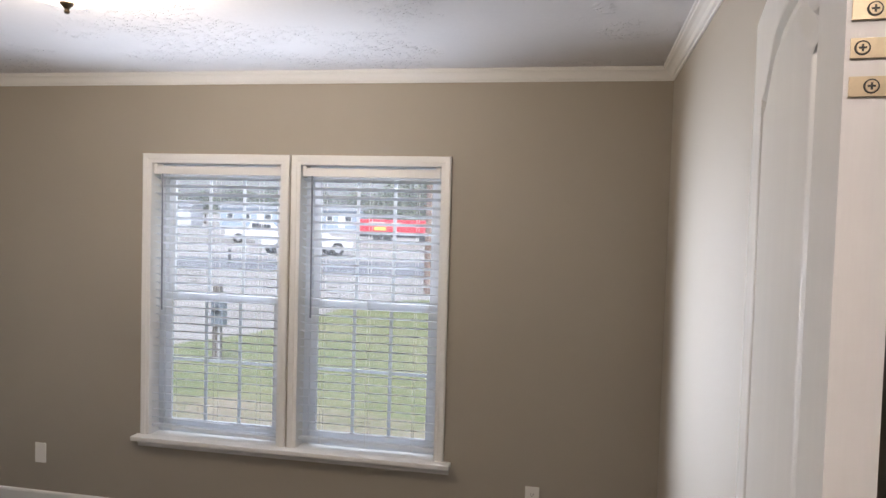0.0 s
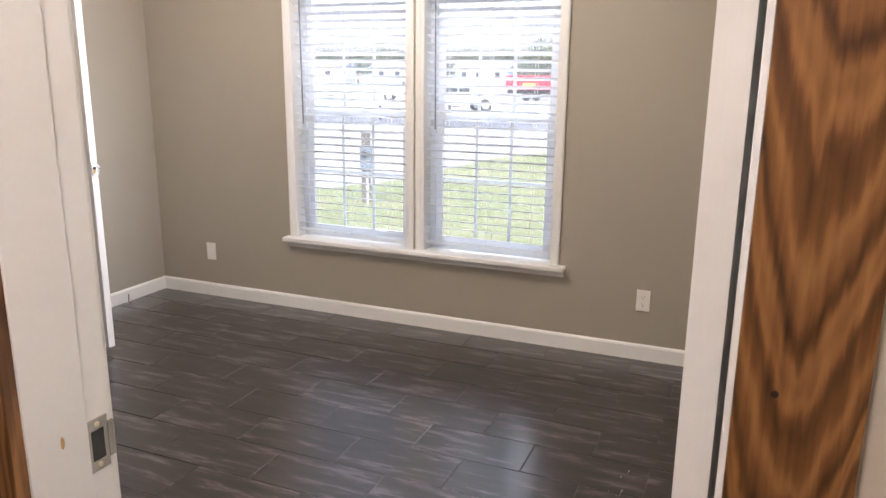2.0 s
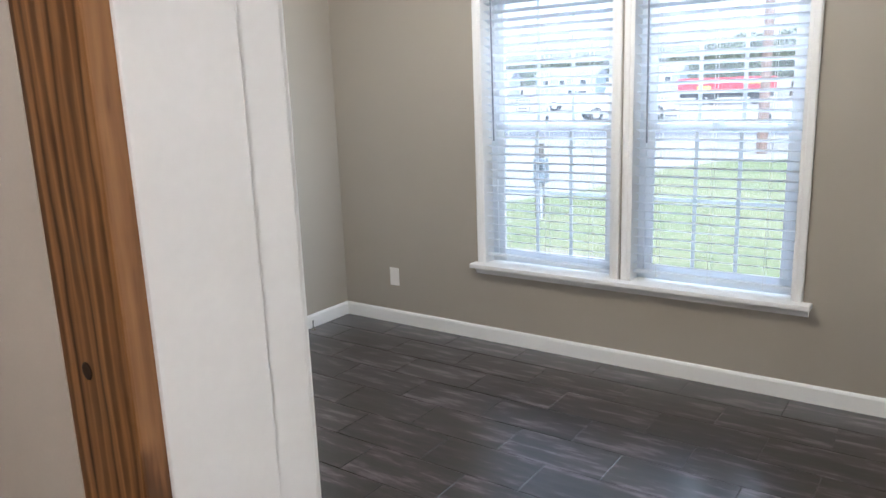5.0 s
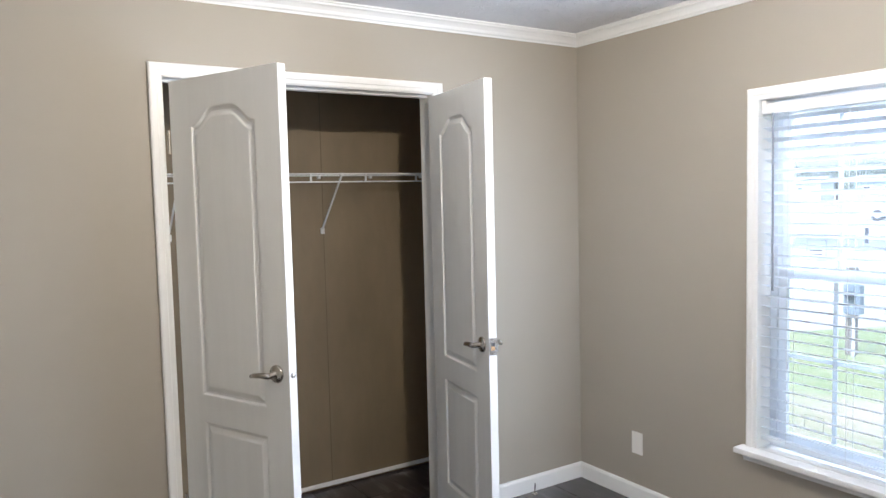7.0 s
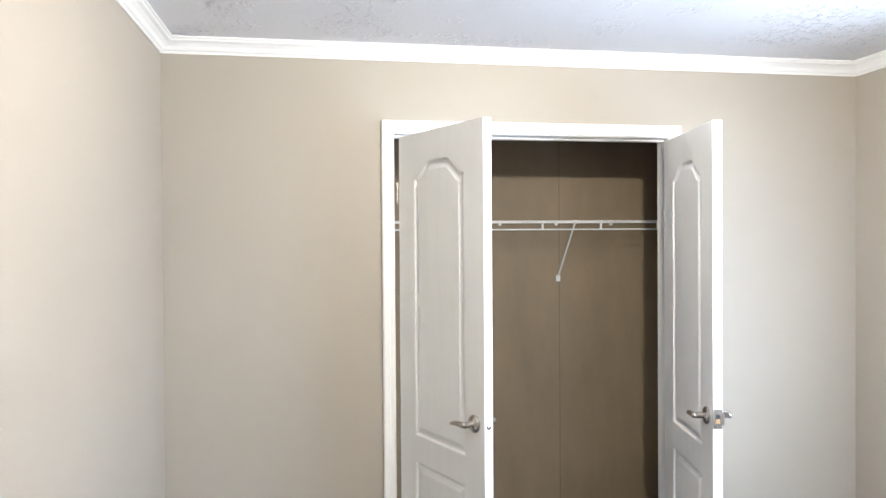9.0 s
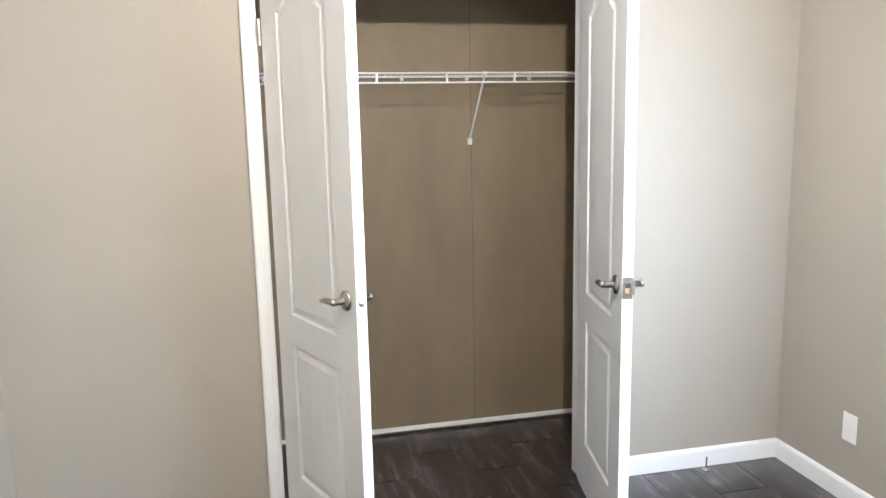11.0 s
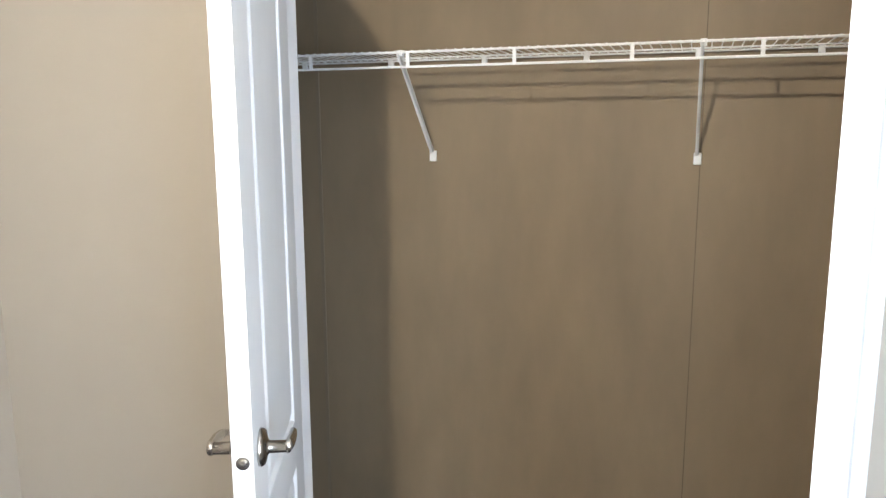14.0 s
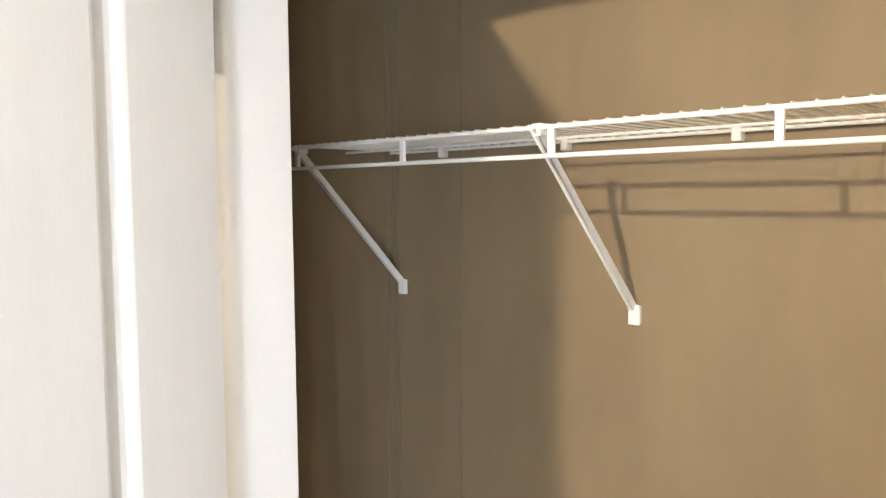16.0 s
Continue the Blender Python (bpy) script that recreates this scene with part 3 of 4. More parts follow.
# ---- stickers on the glass ----
for x, z, y, tall in ((1.303, 0.610, 0.100, 0.060), (2.310, 0.575, 0.100, 0.060), (1.290, 1.340, 0.126, 0.085), (2.115, 1.310, 0.126, 0.085)):
    bm = bmesh.new()
    a, c, k = 0.042, tall / 2, 0.0014
    for lo, hi in (((-a, -0.0008, -c), (a, 0, -c + k)), ((-a, -0.0008, c - k), (a, 0, c)), ((-a, -0.0008, -c + k), (-a + k, 0, c - k)), ((a - k, -0.0008, -c + k), (a, 0, c - k))):
        box(bm, lo, hi)
    if tall > 0.07:
        for j in range(3):
            box(bm, (-a * 0.7, -0.0008, c - 0.03 - j * 0.016), (a * 0.6, 0, c - 0.027 - j * 0.016))
    tagged(part("window_sticker", bm, SLOT, at=pose(x, y + 0.0035, z)), "clear outlined sticker on the window glass", "sticker", "stickers on the panes")


# ---- doors ----
def offset_loop(loop, d):
    """The loop moved inwards by d (counter-clockwise points)."""
    out, n = [], len(loop)
    for i in range(n):
        p, q, r = (Vector(loop[k % n]) for k in (i - 1, i, i + 1))
        a, c = (q - p).normalized(), (r - q).normalized()
        na, nc = Vector((-a.y, a.x)), Vector((-c.y, c.x))
        m = (na + nc)
        m = m / max(0.35, m.dot(na)) if m.length > 1e-6 else na
        out.append(q + m * d)
    return out


def panel_loops(w, h):
    st = 0.122
    lower = [(st, 0.205), (w - st, 0.205), (w - st, 0.715), (st, 0.715)]
    top = [(st, 0.820), (w - st, 0.820)]
    z_sh, z_cr = (h - 0.140, h - 0.074) if w > 0.7 else (h - 0.178, h - 0.115)
    arch = []
    for i in range(25):
        s = i / 24
        e = 1 - abs(2 * s - 1)
        t = min(1.0, max(0.0, (e - 0.06) / 0.62))
        arch.append((w - st - (w - 2 * st) * s, z_sh + (z_cr - z_sh) * (t * t * (3 - 2 * t)) + 0.006 * max(0, e - 0.68)))
    return lower, top + arch


def door_slab(w, h, th=0.035):
    """Two-panel moulded slab, local x along the width from the hinge, y through the thickness."""
    bm = bmesh.new()
    for side in (-1, 1):
        y0 = side * th / 2
        rect = [bm.verts.new((x, y0, z)) for x, z in ((0, 0), (w, 0), (w, h), (0, h))]
        edges = [bm.edges.new((rect[i], rect[(i + 1) % 4])) for i in range(4)]
        for loop in panel_loops(w, h):
            rings = []
            for d, depth in ((0, 0), (0.004, 0.0010), (0.010, 0.0085), (0.017, 0.0095), (0.036, 0.0018), (0.040, 0.0010)):
                pts = offset_loop(loop, d) if d else [Vector(p) for p in loop]
                rings.append([bm.verts.new((p.x, y0 - side * depth, p.y)) for p in pts])
            n = len(loop)
            edges += [bm.edges.new((rings[0][i], rings[0][(i + 1) % n])) for i in range(n)]
            for r, s in zip(rings, rings[1:]):
                for i in range(n):
                    j = (i + 1) % n
                    bm.faces.new((r[i], r[j], s[j], s[i]))
            bm.faces.new(rings[-1])
        bmesh.ops.triangle_fill(bm, use_beauty=True, use_dissolve=False, edges=edges)
        if side == -1:
            first = rect
        else:
            for i in range(4):
                j = (i + 1) % 4
                bm.faces.new((first[i], first[j], rect[j], rect[i]))
    return bm


def lever(parent, x, z, side, towards):
    """A lever handle on one face: side -1 or 1 of the slab, its arm reaching towards -1 (hinge)."""
    th = 0.0175
    bm = lathe(bmesh.new(), [(0, 0), (0.033, 0), (0.033, 0.004), (0.029, 0.009), (0.016, 0.012), (0.011, 0.016), (0.0105, 0.045), (0, 0.045)], "Y", 24)
    rose = part("lever_handle", bm, NICKEL, parent, "satin nickel lever handle", smooth=True)
    rose.matrix_basis = Matrix.Translation((x, side * th, z)) @ (Matrix.Rotation(math.pi, 4, "Z") if side < 0 else Matrix.Identity(4))
    u = towards * (1 if side > 0 else -1)
    pts = [(-0.008 * u, 0.047, 0), (0.012 * u, 0.049, 0.001), (0.040 * u, 0.050, 0.000), (0.070 * u, 0.047, -0.005), (0.094 * u, 0.042, -0.012)]
    part("arm", tube(bmesh.new(), pts, [0.010, 0.0115, 0.010, 0.009, 0.006], 12, 0.75), NICKEL, rose, smooth=True)
    return rose


def hinge(parent, z, th, pin_side, split=False):
    """Butt hinge at the hinge edge: leaf on the edge and the knuckle barrel."""
    fingers = [((-0.0024, -0.0185, z + d - 0.0070), (0.0005, 0.0142, z + d + 0.0070)) for d in (-0.027, 0, 0.027)] if split else [((-0.0015, -0.015, z - 0.045), (0.0005, 0.015, z + 0.045))]
    metal = BRASS if split else NICKEL
    h = part("hinge", boxes(*fingers), metal, parent, "pale metal butt hinge")
    bm = bmesh.new()
    for k in range(5):
        rod(bm, (-0.006, pin_side * (th / 2 + 0.006), z - 0.045 + k * 0.0182), (-0.006, pin_side * (th / 2 + 0.006), z - 0.045 + k * 0.0182 + 0.0172), 0.0062, 12)
    part("knuckle", bm, metal, h, smooth=False)
    heads, slots = bmesh.new(), bmesh.new()
    for dz in (-0.027, 0, 0.027):
        y = 0.0 if dz else 0.0068
        lathe(heads, [(0, 0), (0.0046, 0), (0.0040, -0.0014), (0, -0.0014)], "X", 14, (-0.0022, y, z + dz))
        box(slots, (-0.0040, y - 0.0026, z + dz - 0.0007), (-0.0034, y + 0.0026, z + dz + 0.0007))
        box(slots, (-0.0039, y - 0.0007, z + dz - 0.0026), (-0.0033, y + 0.0007, z + dz + 0.0026))
        lathe(slots, [(0.0046, 0), (0.0053, 0), (0.0053, -0.0006), (0.0046, -0.0006)], "X", 14, (-0.0022, y, z + dz))
    part("screw", heads, metal, h)
    part("screw_slot", slots, SLOT, h)
    return h


def door(name, label, at, w, h, lever_z, pin_side, latch):
    thing = empty(name, label, "door", kind="structure", at=at)
    part("slab", door_slab(w, h), DOOR, thing)
    for side in (-1, 1):
        lever(thing, w - 0.062, lever_z, side, -1)
    for z in ((1.827, 0.355) if w > 0.7 else (1.805, 0.355)):
        hinge(thing, z, 0.035, pin_side, w > 0.7)
    if latch == "bolt":
        part("latch_bolt", lathe(bmesh.new(), [(0, 0), (0.0115, 0), (0.0115, 0.0015), (0.007, 0.002), (0.007, 0.006), (0, 0.007)], "X", 16, (w, 0, lever_z)), NICKEL, thing, "round drive-in latch")
    elif latch == "strike":
        bm = boxes(((w, -0.016, lever_z - 0.035), (w + 0.0022, 0.016, lever_z - 0.016)), ((w, -0.016, lever_z + 0.016), (w + 0.0022, 0.016, lever_z + 0.035)),
                   ((w, -0.016, lever_z - 0.016), (w + 0.0022, -0.008, lever_z + 0.016)), ((w, 0.008, lever_z - 0.016), (w + 0.0022, 0.016, lever_z + 0.016)), ((w, 0.016, lever_z - 0.022), (w + 0.0035, 0.023, lever_z + 0.022)))
        pl = part("strike_plate", bm, NICKEL, thing, "nickel strike plate with a raw hole")
        part("bolt_hole", boxes(((w, -0.008, lever_z), (w + 0.0008, 0.008, lever_z + 0.016))), SLOT, pl)
        part("raw_wood", boxes(((w, -0.008, lever_z - 0.016), (w + 0.001, 0.008, lever_z))), RAWWOOD, pl, "splintered raw wood in the hole")
        for dz in (-0.025, 0.025):
            part("screw", lathe(bmesh.new(), [(0, 0), (0.0042, 0), (0.0036, 0.001), (0, 0.001)], "X", 12, (w + 0.0022, 0, lever_z + dz)), NICKEL, pl)
    return thing


# leaf frames: x from hinge to latch, y across, z up
LEAF_Z, LEAF_H, LEAF_W = 0.032, 2.038, 0.605
door("door_1", "white two-panel arched closet door leaf, standing open", pose(0.020, -2.143, LEAF_Z, 0, 0, 22.9), LEAF_W, LEAF_H, 0.952, -1, "bolt")
door("door_2", "white two-panel arched closet door leaf, swung wide open", pose(0.028, -0.957, LEAF_Z, 0, 0, -10.2), LEAF_W, LEAF_H, 0.950, 1, "strike")
door("door_3", "white two-panel arched bedroom door, open against the wall", pose(3.650, -3.072, 0.018, 0, 0, 82.9), 0.762, 2.038, 0.980, -1, "bolt")
# strike plate on the bedroom jamb
bm = boxes(((DOOR_L, -3.144, 0.920), (DOOR_L + 0.002, -3.110, 0.936)), ((DOOR_L, -3.144, 0.980), (DOOR_L + 0.002, -3.110, 0.996)), ((DOOR_L, -3.144, 0.936), (DOOR_L + 0.002, -3.138, 0.980)), ((DOOR_L, -3.117, 0.936), (DOOR_L + 0.002, -3.110, 0.980)),
           ((DOOR_L - 0.001, -3.110, 0.932), (DOOR_L + 0.0025, -3.100, 0.984)))
pl = tagged(part("strike_plate", bm, NICKEL), "nickel strike plate screwed to the white jamb", "strike plate")
pl.location = (0, -0.006, 0.016)
part("bolt_hole", boxes(((DOOR_L, -3.138, 0.936), (DOOR_L + 0.0007, -3.117, 0.980))), SLOT, pl)
for z in (0.928, 0.988):
    part("screw", lathe(bmesh.new(), [(0, 0), (0.0042, 0), (0.0036, 0.001), (0, 0.001)], "X", 12, (DOOR_L + 0.002, -3.127, z)), BRASS, pl)


# ---- closet ----
structure("trim_panel_seam", boxes(((CLO_BACK, -2.446, 0.02), (CLO_BACK + 0.0035, -2.434, CEIL)), bevel=0.001), BATTEN, "beige batten over a wall panel seam", "trim")
structure("trim_panel_gap", boxes(((CLO_BACK, -1.2215, 0.02), (CLO_BACK + 0.0012, -1.2190, CEIL))), mat("dark_brown_seam", (0.12, 0.09, 0.056), 0.8, var=0.2), "dark open seam between two closet panels", "trim")
structure("trim_closet_corner", boxes(((CLO_BACK, CLO_END, 0.02), (CLO_BACK + 0.004, CLO_END + 0.02, CEIL)), ((CLO_BACK + 0.004, CLO_END, 0.02), (CLO_BACK + 0.02, CLO_END + 0.004, CEIL)), bevel=0.001), BATTEN, "beige corner strip in the closet", "trim")

SH_X, SH_B, SH_T = -0.424, 1.690, 1.730
shelf = empty("wire_shelf", "white coated wire closet shelf with hanging lip", "shelf", at=pose(CLO_BACK, 0, SH_T))
fx = SH_X - CLO_BACK
for nm, x, z, r in (("front_rail", fx, 0, 0.0035), ("lip_rail", fx, SH_B - SH_T, 0.0035), ("back_rail", 0.012, 0, 0.003), ("middle_rail", fx * 0.5, -0.004, 0.0025)):
    part(nm, rod(bmesh.new(), (x, CLO_END + 0.01, z), (x, -0.01, z), r, 8), WIRE, shelf)
y = CLO_END + 0.02
deck = finish(rod(bmesh.new(), (0.008, 0, 0.004), (fx + 0.002, 0, 0.004), 0.0015, 5), "deck_wire", WIRE)
while y < -0.015:
    wire = new("deck_wire", deck)
    wire.parent, wire.location = shelf, (0, y, 0)
    y += 0.0254
for k in range(-1, 7):
    y = -2.311 + 0.3045 * k
    if not CLO_END < y < -0.05:
        continue
    part("tie", boxes(((fx - 0.003, y - 0.005, SH_B - SH_T), (fx + 0.003, y + 0.005, 0.002)), bevel=0.001), WIRE, shelf)


def shelf_brace(y):
    b = empty("shelf_brace", "white diagonal steel shelf brace with a wall foot", "brace", "braces under the shelf", at=pose(CLO_BACK, y, 1.433))
    a, c = Vector((0.008, 0, 0.012)), Vector((fx + 0.006, 0, SH_T - 1.433 + 0.001))
    d = (c - a).normalized()
    m = boxes(((-0.0065, -0.002, 0), (0.0065, 0.002, (c - a).length)), ((-0.0065, -0.002, 0), (-0.0045, 0.007, (c - a).length)))
    part("strut", m, WIRE, b, at=Matrix.Translation(a) @ d.to_track_quat("Z", "Y").to_matrix().to_4x4() @ Matrix.Rotation(radians(90), 4, "Z"))
    part("foot", boxes(((0, -0.011, -0.018), (0.010, 0.011, 0.016)), bevel=0.003), WIRE, b)
    part("hook", boxes(((fx - 0.016, -0.008, SH_T - 1.433 - 0.012), (fx + 0.005, 0.008, SH_T - 1.433 + 0.006)), bevel=0.002), WIRE, b)


for y in (-2.612, -2.03, -1.228, -0.40):
    shelf_brace(y)
for y in (-2.48, -2.17, -1.86, -1.55, -1.24, -0.93, -0.6, -0.3):
    clip = tagged(part("wall_clip", boxes(((CLO_BACK, y - 0.008, SH_T - 0.016), (CLO_BACK + 0.016, y + 0.008, SH_T + 0.009)), bevel=0.003), WIRE), "small white wall clip holding the shelf", "clip", "wall clips of the shelf")


# ---- fittings ----
def outlet(at, kind, label, category):
    p = empty("outlet_plate" if kind == "duplex" else "wall_plate", label, category, at=at)
    part("plate", boxes(((-0.035, -0.006, -0.0575), (0.035, 0, 0.0575)), bevel=0.0025), PLATE, p)
    if kind == "duplex":
        for dz in (-0.02, 0.02):
            r = part("receptacle", boxes(((-0.0165, -0.008, dz - 0.014), (0.0165, -0.0055, dz + 0.014)), bevel=0.001), PLATE, p)
            part("slots", boxes(((-0.008, -0.0085, dz - 0.002), (-0.006, -0.0078, dz + 0.007)), ((0.006, -0.0085, dz - 0.002), (0.008, -0.0078, dz + 0.006)), ((-0.002, -0.0085, dz - 0.010), (0.002, -0.0078, dz - 0.006))), SLOT, r)
    part("screw", lathe(bmesh.new(), [(0, 0), (0.003, 0), (0.003, 0.001), (0, 0.001)], "Y", 8, (0, -0.0072, 0)), PLATE, p)
    return p


outlet(pose(0.422, 0, 0.306), "blank", "white blank wall plate above the baseboard", "wall plate")
outlet(pose(3.233, 0, 0.327), "duplex", "white duplex outlet above the baseboard", "outlet")
outlet(pose(ROOM_X, -0.55, 0.33, 0, 0, -90), "duplex", "white duplex outlet on the side wall", "outlet")


def door_stop(x, y):
    s = empty("door_stop", "small nickel hinge-pin door stop near the floor", "door stop", at=pose(x, y, 0))
    part("base", lathe(bmesh.new(), [(0, 0), (0.016, 0), (0.016, 0.004), (0.010, 0.010), (0.005, 0.012)], "Z", 14), NICKEL, s)
    part("pin", rod(bmesh.new(), (0, 0, 0.010), (0.004, 0, 0.062), 0.0035, 8), NICKEL, s)


door_stop(0.045, -0.38)
door_stop(0.030, -2.755)

# ceiling lamp
lamp = empty("ceiling_lamp", "lit frosted glass bowl ceiling lamp with bronze finial", "ceiling lamp", at=pose(LAMP_X, LAMP_Y, CEIL))
part("canopy", lathe(bmesh.new(), [(0, 0), (0.075, 0), (0.078, -0.012), (0.060, -0.025), (0, -0.025)], "Z", 32), NICKEL, lamp, smooth=True)
bowl = part("bowl", lathe(bmesh.new(), [(0.168, -0.026), (0.172, -0.030), (0.163, -0.050), (0.138, -0.074), (0.095, -0.092), (0.040, -0.100), (0.008, -0.101)], "Z", 40), LAMPGLASS, lamp, "glowing frosted glass bowl", smooth=True)
bowl.visible_shadow = False
part("finial", lathe(bmesh.new(), [(0, -0.097), (0.022, -0.100), (0.020, -0.108), (0.010, -0.116), (0.006, -0.122), (0.009, -0.127), (0.007, -0.134), (0, -0.136)], "Z", 20), mat("dark_bronze", (0.10, 0.075, 0.05), 0.4, 0.9), lamp, smooth=True)

# ---- floor ----
TW, TL = 0.2272, 0.4560
floor = structure("floor", boxes(((-0.80, -5.7, -0.06), (4.0, 0.0, -0.003))), GROUT, "dark grey-brown wood-look vinyl tile floor", "floor")
tiles = {}


def tile(x0, x1, y0, y1):
    """One tile of the floor, cut where it meets a wall; alike sizes share a mesh."""
    if x1 - x0 < 0.01 or y1 - y0 < 0.01:
        return
    key = (round(x1 - x0, 3), round(y1 - y0, 3))
    if key not in tiles:
        a, c, j = key[0] / 2 - 0.0013, key[1] / 2 - 0.0013, 0.0022
        bm = bmesh.new()
        r0 = [bm.verts.new((sx * a, sy * c, -0.003)) for sx, sy in ((-1, -1), (1, -1), (1, 1), (-1, 1))]
        r1 = [bm.verts.new((sx * a, sy * c, -0.0009)) for sx, sy in ((-1, -1), (1, -1), (1, 1), (-1, 1))]
        r2 = [bm.verts.new((sx * (a - j), sy * (c - j), 0)) for sx, sy in ((-1, -1), (1, -1), (1, 1), (-1, 1))]
        for p, q in ((r0, r1), (r1, r2)):
            for i in range(4):
                k = (i + 1) % 4
                bm.faces.new((p[i], p[k], q[k], q[i]))
        bm.faces.new(r2)
        tiles[key] = finish(bm, "tile", FLOOR)
    ob = new("tile", tiles[key])
    ob.parent = floor
    ob.location = ((x0 + x1) / 2, (y0 + y1) / 2, 0)


def lay(xa, xb, ya, yb):
    r = math.floor((ya + 1.352) / TW)
    while -1.352 + r * TW < yb:
        y0, y1 = max(ya, -1.352 + r * TW), min(yb, -1.352 + (r + 1) * TW)
        off = 2.298 if r % 2 else 2.298 + TL / 2
        k = math.floor((xa - off) / TL)
        while off + k * TL < xb:
            tile(max(xa, off + k * TL), min(xb, off + (k + 1) * TL), y0, y1)
            k += 1
        r += 1


lay(CLO_BACK, ROOM_X, CLO_END, 0)
lay(0, ROOM_X, ROOM_Y, CLO_END)
lay(2.2, ROOM_X, -4.6, ROOM_Y)


# white flecks of dropped paint on the tiles inside the doorway
bm = bmesh.new()
rnd = random.Random(4)
for k in range(16):
    px, py, size = 3.34 + rnd.uniform(-0.035, 0.03), -1.38 + rnd.uniform(-0.28, 0.30), rnd.uniform(0.0012, 0.0028)
    lathe(bm, [(0, 0.0006), (size * 0.7, 0.0006), (size, 0)], "Z", 6, (px, py, 0))
tagged(part("paint_flecks", bm, TRIM), "small white paint flecks dropped on the floor tiles", "paint flecks", kind="stuff")


# ---- outside ----
GZ = -0.75


def patchy(name, a, c, scale, rough=0.9, fine=14.0, bump=0.4):
    """Ground cover mixed from two colours at two scales."""
    m = bpy.data.materials.new(name)
    m.use_nodes = True
    n, l = m.node_tree.nodes, m.node_tree.links
    b = n["Principled BSDF"]
    tc = n.new("ShaderNodeTexCoord")
    one, two, mix, ramp = n.new("ShaderNodeTexNoise"), n.new("ShaderNodeTexNoise"), n.new("ShaderNodeMix"), n.new("ShaderNodeValToRGB")
    one.inputs["Scale"].default_value, one.inputs["Detail"].default_value = scale, 5
    two.inputs["Scale"].default_value, two.inputs["Detail"].default_value = fine, 4
    mix.data_type = "FLOAT"
    mix.inputs[0].default_value = 0.4
    l.new(tc.outputs["Object"], one.inputs[0])
    l.new(tc.outputs["Object"], two.inputs[0])
    l.new(one.outputs[0], mix.inputs[2])
    l.new(two.outputs[0], mix.inputs[3])
    e = ramp.color_ramp.elements
    e[0].position, e[0].color, e[1].position, e[1].color = 0.40, (*a, 1), 0.62, (*c, 1)
    l.new(mix.outputs[0], ramp.inputs[0])
    l.new(ramp.outputs[0], b.inputs["Base Color"])
    b.inputs["Roughness"].default_value = rough
    bp = n.new("ShaderNodeBump")
    bp.inputs["Strength"].default_value, bp.inputs["Distance"].default_value = bump, 0.03
    l.new(two.outputs[0], bp.inputs["Height"])
    l.new(bp.outputs[0], b.inputs["Normal"])
    return m


GRAVEL = patchy("pale_gravel", (0.22, 0.208, 0.195), (0.30, 0.288, 0.268), 0.25)
LAWN = patchy("patchy_lawn", (0.120, 0.145, 0.050), (0.185, 0.182, 0.085), 0.35, fine=9)
BARE = patchy("dry_grass", (0.15, 0.155, 0.07), (0.25, 0.21, 0.15), 0.8, fine=11)
ASPHALT = patchy("grey_asphalt", (0.10, 0.105, 0.12), (0.16, 0.165, 0.18), 0.3, 0.85, 20, 0.2)


def flat(name, outline, z, material, label, category):
    bm = bmesh.new()
    bm.faces.new([bm.verts.new((x, y, z)) for x, y in outline])
    bmesh.ops.triangulate(bm, faces=bm.faces)
    for f in bm.faces:
        if f.normal.z < 0:
            f.normal_flip()
    me = bpy.data.meshes.new(name)
    bm.to_mesh(me)
    bm.free()
    me.materials.append(material)
    return tagged(new(name, me), label, category, kind="structure")


flat("ground", [(-2500, -2500), (2500, -2500), (2500, 2500), (-2500, 2500)], GZ, GRAVEL, "pale gravel and sandy ground to the horizon", "ground")


def band(name, near, far, z, material, label, category):
    """A strip of ground between two edges that run along x."""
    bm = bmesh.new()
    p = [bm.verts.new((x, y, z)) for x, y in near]
    q = [bm.verts.new((x, y, z)) for x, y in far]
    for i in range(len(p) - 1):
        bm.faces.new((p[i], p[i + 1], q[i + 1], q[i]))
    return tagged(part(name, bm, material), label, category, kind="structure")


edge = [(-30, 5.6), (-14, 6.6), (-6.5, 7.7), (-3.9, 8.5), (-3.1, 10.2), (-2.9, 12.6), (-2.7, 15.2), (-1.7, 17.2), (0.5, 18.3), (7, 19.2), (28, 20.5)]
band("ground_lawn", [(x, 0.16) for x, y in edge], edge, GZ + 0.02, LAWN, "patchy green lawn beside the house", "lawn")
dry = [(-30, 3.2), (-6, 4.4), (-1, 5.2), (3, 4.6), (9, 5.2), (28, 4.8)]
band("ground_dry_strip", [(x, 0.17) for x, y in dry], dry, GZ + 0.035, BARE, "dry thin grass along the house wall", "lawn")
band("road", [(-140, 21), (-12, 24.8), (-4, 26.2), (60, 36)], [(-140, 30), (-16, 32.6), (-3.5, 34.5), (60, 45)], GZ + 0.015, ASPHALT, "grey asphalt lane past the lots", "road")

WHITEPAINT = mat("white_car_paint", (0.62, 0.63, 0.65), 0.25, var=0.02)
TYRE = mat("black_rubber", (0.02, 0.02, 0.02), 0.8)
RIM = mat("alloy_rim", (0.5, 0.5, 0.52), 0.35, 0.9)
DARKGLASS = mat("dark_car_glass", (0.03, 0.035, 0.04), 0.1)
REDPAINT = mat("red_sign_paint", (0.55, 0.02, 0.035), 0.45, var=0.08)
SIGNWHITE = mat("white_sign_paint", (0.8, 0.78, 0.72), 0.5)
SIGNYELLOW = mat("yellow_sign_paint", (0.75, 0.5, 0.08), 0.5)
SIDING = mat("pale_siding", (0.42, 0.44, 0.47), 0.6, var=0.05)
